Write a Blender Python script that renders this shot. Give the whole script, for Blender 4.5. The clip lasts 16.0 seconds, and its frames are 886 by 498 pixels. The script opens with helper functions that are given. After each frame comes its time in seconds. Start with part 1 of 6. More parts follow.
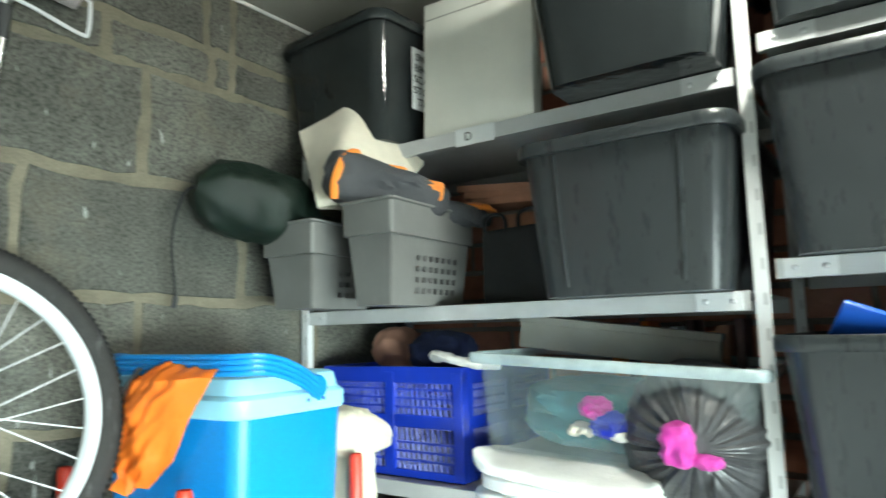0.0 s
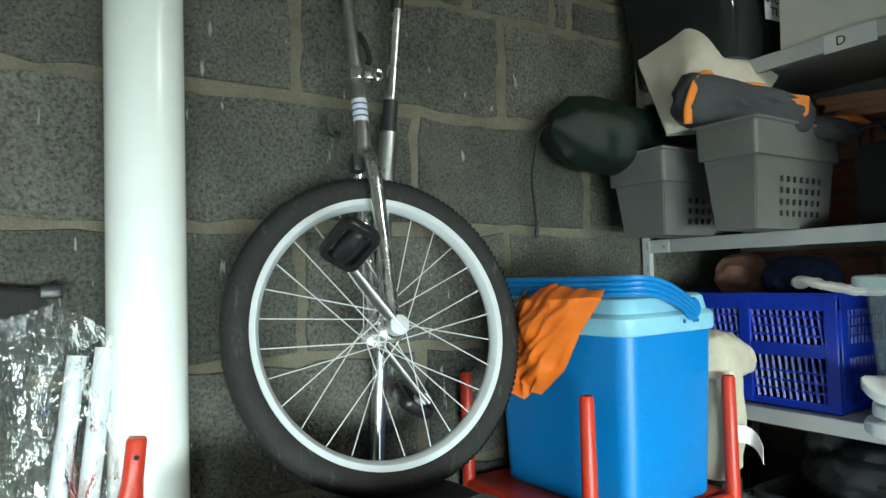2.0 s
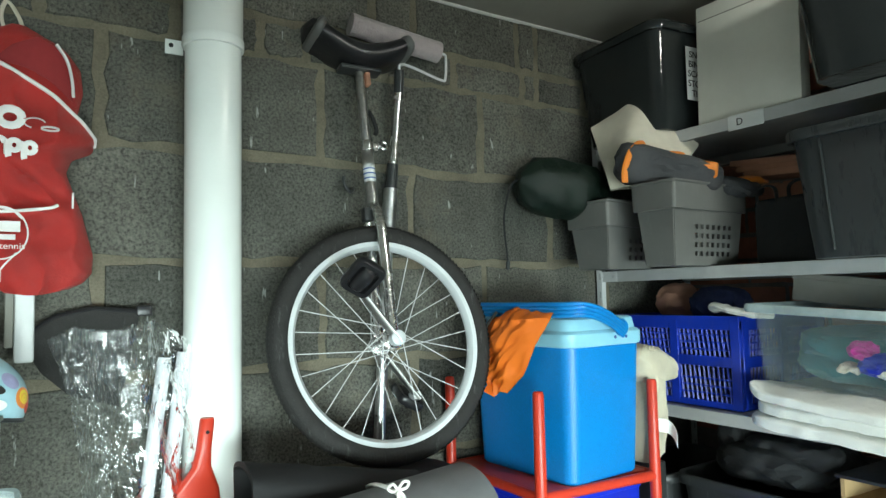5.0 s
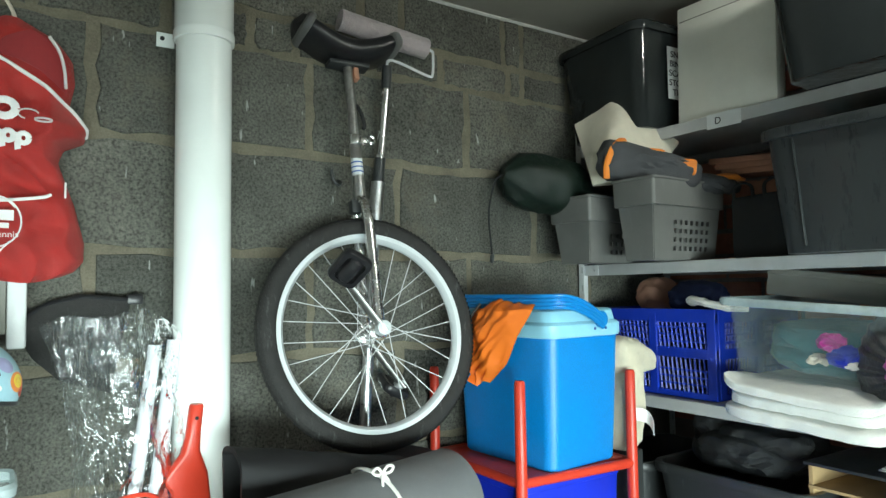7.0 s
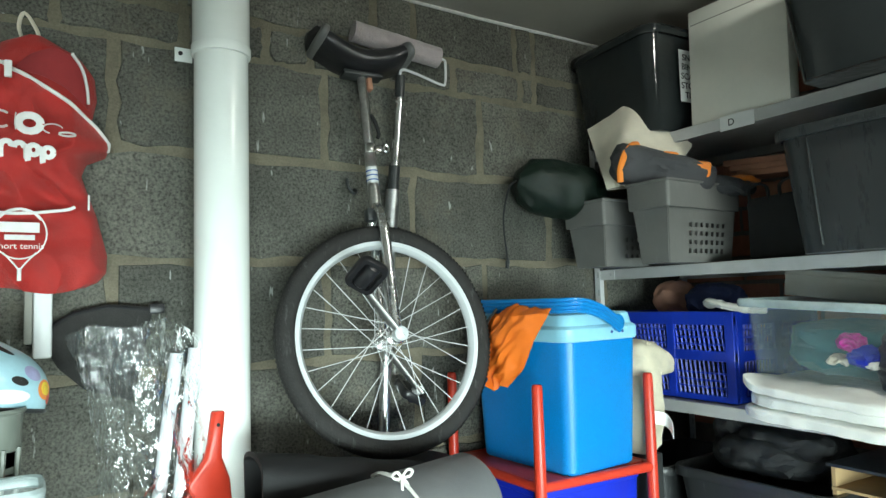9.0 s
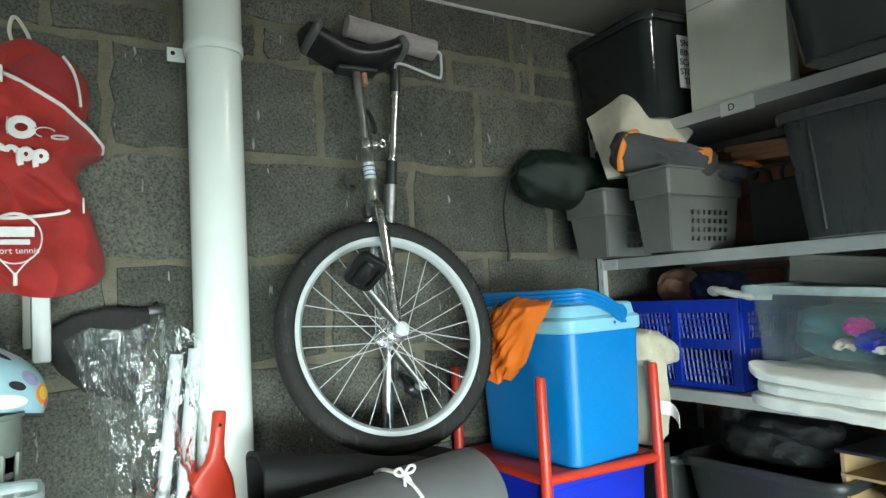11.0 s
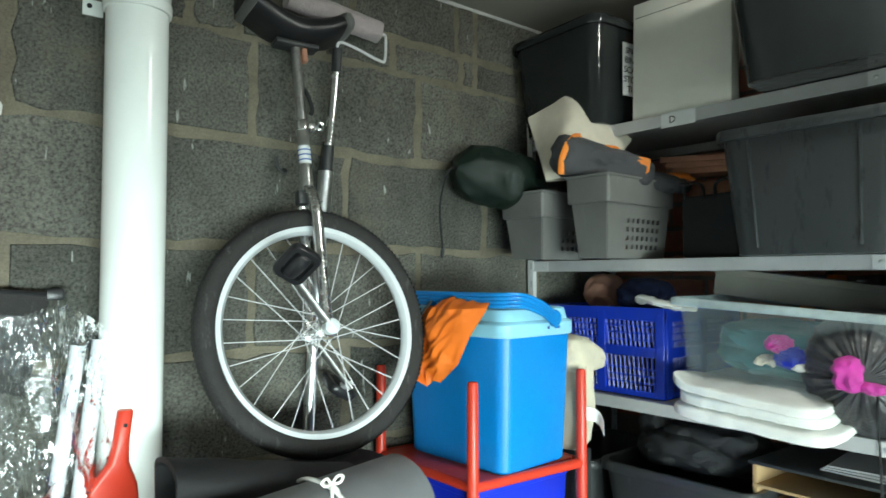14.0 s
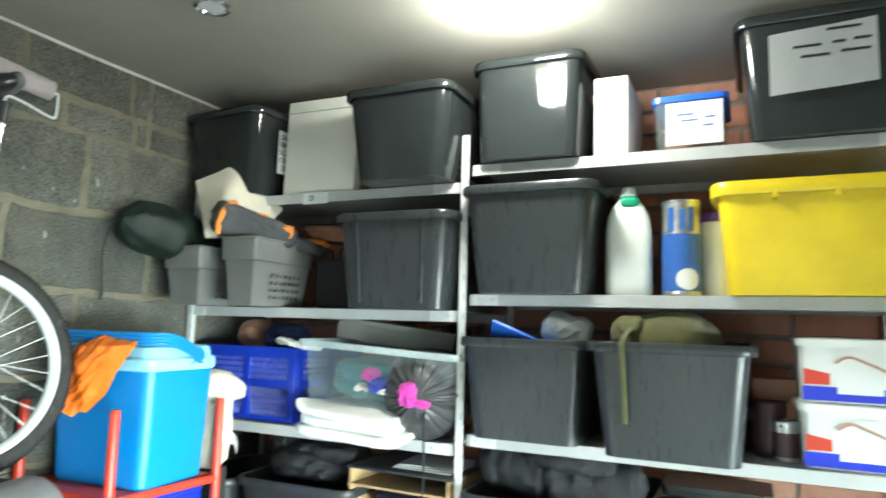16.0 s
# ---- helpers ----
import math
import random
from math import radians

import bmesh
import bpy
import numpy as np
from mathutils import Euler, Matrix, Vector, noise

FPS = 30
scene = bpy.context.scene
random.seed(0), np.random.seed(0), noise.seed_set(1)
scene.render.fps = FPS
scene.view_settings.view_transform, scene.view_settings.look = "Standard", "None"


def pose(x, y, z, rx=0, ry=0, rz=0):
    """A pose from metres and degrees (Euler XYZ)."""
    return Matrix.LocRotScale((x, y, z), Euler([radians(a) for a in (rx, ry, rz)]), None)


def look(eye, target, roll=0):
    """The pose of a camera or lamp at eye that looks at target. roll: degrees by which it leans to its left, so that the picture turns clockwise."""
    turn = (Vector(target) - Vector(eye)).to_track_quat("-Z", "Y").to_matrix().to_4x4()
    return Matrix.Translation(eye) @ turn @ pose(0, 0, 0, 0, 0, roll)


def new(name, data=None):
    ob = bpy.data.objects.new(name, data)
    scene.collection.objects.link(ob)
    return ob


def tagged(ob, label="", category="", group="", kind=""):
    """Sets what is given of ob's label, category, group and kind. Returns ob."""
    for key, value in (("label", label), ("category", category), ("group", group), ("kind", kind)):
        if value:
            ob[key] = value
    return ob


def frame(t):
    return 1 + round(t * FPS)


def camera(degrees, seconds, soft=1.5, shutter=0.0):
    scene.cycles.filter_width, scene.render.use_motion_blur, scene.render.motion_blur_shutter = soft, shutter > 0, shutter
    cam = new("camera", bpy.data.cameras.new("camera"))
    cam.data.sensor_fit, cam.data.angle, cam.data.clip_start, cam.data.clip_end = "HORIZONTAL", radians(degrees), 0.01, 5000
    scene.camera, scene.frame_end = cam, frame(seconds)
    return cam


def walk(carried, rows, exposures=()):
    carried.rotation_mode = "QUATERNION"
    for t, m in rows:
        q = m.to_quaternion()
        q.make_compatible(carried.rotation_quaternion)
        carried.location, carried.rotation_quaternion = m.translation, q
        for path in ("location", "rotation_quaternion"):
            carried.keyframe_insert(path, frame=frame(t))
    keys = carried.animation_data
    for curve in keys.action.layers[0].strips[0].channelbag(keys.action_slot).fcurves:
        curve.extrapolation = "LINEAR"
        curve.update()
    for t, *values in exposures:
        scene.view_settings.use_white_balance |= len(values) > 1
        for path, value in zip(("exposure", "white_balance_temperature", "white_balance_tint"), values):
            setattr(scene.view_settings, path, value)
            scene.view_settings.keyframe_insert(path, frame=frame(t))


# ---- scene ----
cam = camera(67.7, 16.0, soft=1.42, shutter=0.4)
PATH = [
    (0, (-0.183, 0.074, 1.596), (1.441, 1.213, 1.845), -1.3),
    (0.5, (-0.196, 0.109, 1.593), (1.193, 1.521, 1.871), -1.7),
    (1, (-0.226, 0.155, 1.576), (0.888, 1.803, 1.783), -1.5),
    (1.5, (-0.278, 0.162, 1.578), (0.676, 1.917, 1.688), -1.5),
    (2, (-0.343, 0.152, 1.58), (0.715, 1.848, 1.66), -1.7),
    (2.5, (-0.363, 0.138, 1.59), (0.689, 1.837, 1.659), -1.6),
    (3, (-0.424, 0.083, 1.597), (0.674, 1.753, 1.677), -1.4),
    (3.5, (-0.477, -0.047, 1.596), (0.615, 1.625, 1.715), -1.2),
    (4, (-0.515, -0.125, 1.595), (0.547, 1.563, 1.745), -1.2),
    (6.5, (-0.519, -0.159, 1.588), (0.589, 1.502, 1.703), -1.0),
    (7, (-0.533, -0.174, 1.586), (0.576, 1.486, 1.706), -0.8),
    (7.5, (-0.539, -0.175, 1.585), (0.561, 1.49, 1.715), -1.0),
    (8, (-0.542, -0.17, 1.584), (0.549, 1.5, 1.723), -1.2),
    (8.5, (-0.54, -0.184, 1.579), (0.533, 1.497, 1.73), -1.4),
    (11, (-0.518, -0.184, 1.575), (0.532, 1.513, 1.711), -3.1),
    (11.5, (-0.502, -0.165, 1.585), (0.448, 1.59, 1.714), -3.8),
    (12, (-0.5, -0.117, 1.582), (0.389, 1.671, 1.703), -3.9),
    (12.5, (-0.511, -0.103, 1.577), (0.438, 1.655, 1.668), -4.4),
    (13, (-0.516, -0.076, 1.569), (0.594, 1.587, 1.575), -4.8),
    (13.5, (-0.541, -0.072, 1.603), (0.661, 1.527, 1.628), -1.2),
    (14, (-0.53, -0.102, 1.607), (0.74, 1.441, 1.687), 0.0),
    (14.5, (-0.599, -0.186, 1.613), (0.751, 1.283, 1.754), 1.7),
    (15, (-0.721, -0.266, 1.592), (0.785, 1.045, 1.702), 1.8),
    (15.5, (-0.739, -0.373, 1.614), (0.933, 0.716, 1.743), 1.6),
    (16, (-0.736, -0.451, 1.612), (1.064, 0.392, 1.837), 1.6),
]
EXPOSURES = [(0, 0.79), (0.8, 0.37), (1.5, -0.21), (2.2, -0.33), (3, -0.31), (4, -0.28), (7, -0.13), (8.7, -0.08), (11.5, -0.35), (13, -0.38), (14, -0.03), (15, 0.32), (16, 0.79)]
walk(cam, [(t, look(eye, target, roll)) for t, eye, target, roll in PATH], EXPOSURES)

# ---- world, daylight through the open garage door, ceiling lamp ----
world = bpy.data.worlds.new("world")
scene.world = world
world.use_nodes = True
wn = world.node_tree.nodes
sky = wn.new("ShaderNodeTexSky")
sky.sky_type, sky.sun_disc, sky.sun_elevation, sky.sun_rotation = "NISHITA", False, radians(38), radians(200)
world.node_tree.links.new(sky.outputs[0], wn["Background"].inputs[0])
wn["Background"].inputs[1].default_value = 0.12


def lamp(name, kind, m, energy, colour, **more):
    data = bpy.data.lights.new(name, kind)
    data.energy, data.color = energy, colour
    for key, value in more.items():
        if key == "size":
            data.size = value
        elif key == "size_y":
            data.shape = "RECTANGLE"
            data.size_y = value
        elif key == "radius":
            data.shadow_soft_size = value
    ob = new(name, data)
    ob.matrix_world = m
    return ob


# Unseen doorway: low lintel and jambs placed to keep daylight off the upper wall.
DOOR_X0, DOOR_X1, DOOR_H, SOUTH = -2.3, 0.45, 1.30, -1.7
# Unseen area panel outside the doorway stands in for the sky.
lamp("sky_daylight", "AREA", look((-1.00, -5.2, 1.30), (-1.00, 1.0, 1.30)), 2100, (0.82, 1.0, 0.97), size=6.0, size_y=2.4)
lamp("downlight_lamp", "POINT", look((0.60, 0.03, 2.300), (0.60, 0.03, 0.0)), 14.0, (0.96, 1.0, 0.91), radius=0.055)

# ---- materials ----


class Nodes:
    """Small helper round a node tree."""

    def __init__(self, name):
        self.mat = bpy.data.materials.new(name)
        self.mat.use_nodes = True
        self.tree = self.mat.node_tree
        self.bsdf = self.tree.nodes["Principled BSDF"]
        self.out = self.tree.nodes["Material Output"]

    def node(self, kind, **values):
        n = self.tree.nodes.new(kind)
        for key, value in values.items():
            n.inputs[key].default_value = value
        return n

    def link(self, a, b):
        self.tree.links.new(a, b)

    def coords(self, scale=(1, 1, 1), world_space=False):
        tc = self.node("ShaderNodeTexCoord")
        mp = self.node("ShaderNodeMapping")
        mp.inputs["Scale"].default_value = scale
        if world_space:
            geo = self.node("ShaderNodeNewGeometry")
            self.link(geo.outputs["Position"], mp.inputs["Vector"])
        else:
            self.link(tc.outputs["Object"], mp.inputs["Vector"])
        return mp.outputs["Vector"]

    def noise(self, vec, scale, detail=4.0, rough=0.6):
        n = self.node("ShaderNodeTexNoise", Scale=scale, Detail=detail, Roughness=rough)
        self.link(vec, n.inputs["Vector"])
        return n.outputs["Fac"]

    def ramp(self, fac, stops):
        r = self.node("ShaderNodeValToRGB")
        els = r.color_ramp.elements
        while len(els) < len(stops):
            els.new(0.5)
        for e, (p, c) in zip(els, stops):
            e.position, e.color = p, (*c, 1) if len(c) == 3 else c
        self.link(fac, r.inputs["Fac"])
        return r.outputs["Color"]

    def mix(self, fac, a, b, mode="MIX"):
        m = self.tree.nodes.new("ShaderNodeMix")
        m.data_type, m.blend_type = "RGBA", mode
        for sock, v in ((m.inputs[0], fac), (m.inputs[6], a), (m.inputs[7], b)):
            if isinstance(v, (int, float)):
                sock.default_value = v
            elif isinstance(v, tuple):
                sock.default_value = (*v, 1) if len(v) == 3 else v
            else:
                self.link(v, sock)
        return m.outputs[2]

    def bump(self, height, strength=0.3, distance=0.01):
        b = self.node("ShaderNodeBump", Strength=strength, Distance=distance)
        self.link(height, b.inputs["Height"])
        self.link(b.outputs["Normal"], self.bsdf.inputs["Normal"])


def lighter(c, k):
    return tuple(min(1.0, v * k) for v in c)


def plastic(name, c, rough=0.35, scuff=0.25, bump=0.06, spec=0.5, scale=30.0):
    """Moulded plastic: faint mottling, dusty scuffs, slight waviness."""
    n = Nodes(name)
    v = n.coords(world_space=True)
    a = n.noise(v, scale * 0.2, 5)
    base = n.ramp(a, [(0.3, lighter(c, 0.86)), (0.75, lighter(c, 1.14))])
    streak = n.noise(n.coords((9, 9, 1.6), True), 7.0, 6, 0.7)
    fac = n.ramp(streak, [(0.58, (0, 0, 0)), (0.72, (scuff, scuff, scuff))])
    grey = tuple(0.55 * x + 0.25 for x in c)
    n.link(n.mix(fac, base, grey), n.bsdf.inputs["Base Color"])
    r = n.ramp(streak, [(0.35, (rough * 0.94,) * 3), (0.8, (min(1, rough * 1.2),) * 3)])
    n.link(r, n.bsdf.inputs["Roughness"])
    n.bsdf.inputs["Specular IOR Level"].default_value = spec
    n.bump(n.noise(v, scale, 3), bump, 0.01)
    return n.mat


def wavy_gloss(name, c):
    """Glossy moulded panels: slow vertical ripples that bend their glints, fine scratches."""
    n = Nodes(name)
    v = n.coords(world_space=True)
    n.link(n.ramp(n.noise(v, 5.0, 5), [(0.3, lighter(c, 0.85)), (0.7, lighter(c, 1.18))]), n.bsdf.inputs["Base Color"])
    n.link(n.ramp(n.noise(n.coords((30, 30, 5), True), 3.0, 5, 0.7), [(0.4, (0.07,) * 3), (0.75, (0.16,) * 3)]), n.bsdf.inputs["Roughness"])
    h = n.mix(0.12, n.noise(n.coords((1, 1, 0.45), True), 13.0, 2), n.noise(v, 90.0, 3))
    n.bump(h, 0.30, 0.012)
    return n.mat


def fabric(name, c, weave=900.0, rough=0.85, fold=0.25, sheen=0.2, var=0.2):
    n = Nodes(name)
    v = n.coords(world_space=True)
    a = n.noise(v, 14.0, 5)
    n.link(n.ramp(a, [(0.3, lighter(c, 1 - var)), (0.72, lighter(c, 1 + var))]), n.bsdf.inputs["Base Color"])
    n.bsdf.inputs["Roughness"].default_value = rough
    n.bsdf.inputs["Sheen Weight"].default_value = sheen
    h = n.mix(0.25, n.noise(v, 28.0, 4), n.noise(v, weave, 2))
    n.bump(h, fold, 0.02)
    return n.mat


def metal(name, c, rough=0.25, wear=0.3):
    n = Nodes(name)
    v = n.coords(world_space=True)
    a = n.noise(v, 60.0, 5, 0.7)
    n.link(n.ramp(a, [(0.35, lighter(c, 0.75)), (0.6, c)]), n.bsdf.inputs["Base Color"])
    n.bsdf.inputs["Metallic"].default_value = 1.0
    n.link(n.ramp(a, [(0.3, (rough,) * 3), (0.8, (rough + wear,) * 3)]), n.bsdf.inputs["Roughness"])
    return n.mat


def concrete_block():
    n = Nodes("concrete_block")
    v = n.coords(world_space=True)
    info = n.node("ShaderNodeObjectInfo")
    coarse = n.noise(v, 9.0, 5, 0.65)
    grit = n.noise(v, 170.0, 4, 0.7)
    tone = n.ramp(coarse, [(0.3, (0.110, 0.110, 0.098)), (0.7, (0.180, 0.179, 0.160))])
    pit = n.ramp(grit, [(0.33, (0.36, 0.36, 0.36)), (0.5, (0.92, 0.92, 0.91)), (0.68, (1.32, 1.32, 1.28))])
    c = n.mix(1.0, tone, pit, "MULTIPLY")
    own = n.ramp(info.outputs["Random"], [(0.0, (0.78, 0.79, 0.78)), (0.5, (1.0, 1.0, 0.98)), (1.0, (1.18, 1.17, 1.13))])
    c = n.mix(1.0, c, own, "MULTIPLY")
    # efflorescence runs, pale and short
    drip = n.noise(n.coords((70, 70, 17), True), 1.0, 3, 0.5)
    fac = n.ramp(drip, [(0.70, (0, 0, 0)), (0.74, (0.75, 0.8, 0.8))])
    c = n.mix(fac, c, (0.46, 0.47, 0.45))
    rust = n.noise(v, 5.0, 4, 0.7)
    c = n.mix(n.ramp(rust, [(0.56, (0, 0, 0)), (0.74, (0.5, 0.5, 0.5))]), c, (0.20, 0.172, 0.125))
    n.link(c, n.bsdf.inputs["Base Color"])
    n.bsdf.inputs["Roughness"].default_value = 0.95
    n.bsdf.inputs["Specular IOR Level"].default_value = 0.2
    n.bump(n.mix(0.6, n.noise(v, 45.0, 6, 0.7), grit), 0.9, 0.012)
    return n.mat


def mortar(name, lo, hi):
    n = Nodes(name)
    v = n.coords(world_space=True)
    a = n.noise(v, 13.0, 6, 0.7)
    c = n.ramp(a, [(0.3, lo), (0.7, hi)])
    g = n.noise(v, 230.0, 3)
    c = n.mix(0.5, c, n.ramp(g, [(0.3, (0.45, 0.42, 0.36)), (0.7, (1, 1, 1))]), "MULTIPLY")
    n.link(c, n.bsdf.inputs["Base Color"])
    n.bsdf.inputs["Roughness"].default_value = 0.95
    n.bump(n.mix(0.5, n.noise(v, 40.0, 6, 0.7), g), 0.7, 0.01)
    return n.mat


def brick_mat():
    n = Nodes("pink_brick")
    v = n.coords(world_space=True)
    info = n.node("ShaderNodeObjectInfo")
    base = n.ramp(info.outputs["Random"], [(0.0, (0.42, 0.17, 0.115)), (0.5, (0.52, 0.24, 0.165)), (1.0, (0.58, 0.31, 0.23))])
    c = n.mix(0.5, base, n.ramp(n.noise(v, 25.0, 6, 0.7), [(0.3, (0.5, 0.45, 0.42)), (0.7, (1.1, 1.05, 1.0))]), "MULTIPLY")
    n.link(c, n.bsdf.inputs["Base Color"])
    n.bsdf.inputs["Roughness"].default_value = 0.9
    n.bump(n.noise(v, 120.0, 5, 0.7), 0.5, 0.006)
    return n.mat


def clear_sheet(name, tint, cover, rough, bump, scale):
    """Thin clear or cloudy plastic: partly see-through, glossy, crinkled."""
    n = Nodes(name)
    v = n.coords(world_space=True)
    n.bsdf.inputs["Base Color"].default_value = (*tint, 1)
    n.bsdf.inputs["Roughness"].default_value = rough
    n.bump(n.noise(v, scale, 4, 0.6), bump, 0.02)
    patch = n.noise(v, 16.0, 4, 0.6)
    n.link(n.ramp(patch, [(0.3, (cover * 0.75,) * 3), (0.7, (min(1, cover * 1.25),) * 3)]), n.bsdf.inputs["Alpha"])
    return n.mat


def film_sheet():
    """Crinkled polythene film: mostly see-through, with mirror-like glints."""
    n = Nodes("clear_polythene")
    v = n.coords(world_space=True)
    clear = n.node("ShaderNodeBsdfTransparent")
    clear.inputs["Color"].default_value = (0.95, 0.96, 0.96, 1)
    shine = n.node("ShaderNodeBsdfGlossy", Roughness=0.13)
    shine.inputs["Color"].default_value = (0.97, 0.98, 0.98, 1)
    milk = n.node("ShaderNodeBsdfDiffuse")
    milk.inputs["Color"].default_value = (0.8, 0.83, 0.83, 1)
    b = n.node("ShaderNodeBump", Strength=0.85, Distance=0.02)
    crease = n.noise(n.coords((1.4, 1.4, 0.55), True), 19.0, 4, 0.55)
    n.link(crease, b.inputs["Height"])
    n.link(b.outputs["Normal"], shine.inputs["Normal"])
    edge = n.node("ShaderNodeLayerWeight", Blend=0.3)
    n.link(b.outputs["Normal"], edge.inputs["Normal"])
    fres = n.ramp(edge.outputs["Fresnel"], [(0.0, (0.025,) * 3), (0.35, (0.14,) * 3), (0.8, (0.7,) * 3)])
    ridge = n.ramp(n.noise(n.coords((1.0, 1.0, 0.5), True), 17.0, 3, 0.55), [(0.34, (0.4,) * 3), (0.44, (0.8,) * 3), (0.50, (2.6,) * 3), (0.56, (0.8,) * 3), (0.66, (0.4,) * 3)])
    gloss = n.mix(1.0, fres, ridge, "MULTIPLY")
    m1 = n.node("ShaderNodeMixShader")
    m1.inputs[0].default_value = 0.015
    n.link(clear.outputs[0], m1.inputs[1])
    n.link(milk.outputs[0], m1.inputs[2])
    m2 = n.node("ShaderNodeMixShader")
    n.link(gloss, m2.inputs[0])
    n.link(m1.outputs[0], m2.inputs[1])
    n.link(shine.outputs[0], m2.inputs[2])
    n.link(m2.outputs[0], n.out.inputs["Surface"])
    return n.mat


def glow(name, c, strength):
    n = Nodes(name)
    n.bsdf.inputs["Emission Color"].default_value = (*c, 1)
    n.bsdf.inputs["Emission Strength"].default_value = strength
    return n.mat


def painted(name, c, rough=0.6, dirt=0.15, scale=4.0, bump=0.15):
    n = Nodes(name)
    v = n.coords(world_space=True)
    a = n.noise(v, scale, 6, 0.65)
    base = n.ramp(a, [(0.3, lighter(c, 1 - dirt)), (0.7, c)])
    n.link(base, n.bsdf.inputs["Base Color"])
    n.bsdf.inputs["Roughness"].default_value = rough
    n.bump(n.noise(v, 90.0, 4), bump, 0.004)
    return n.mat


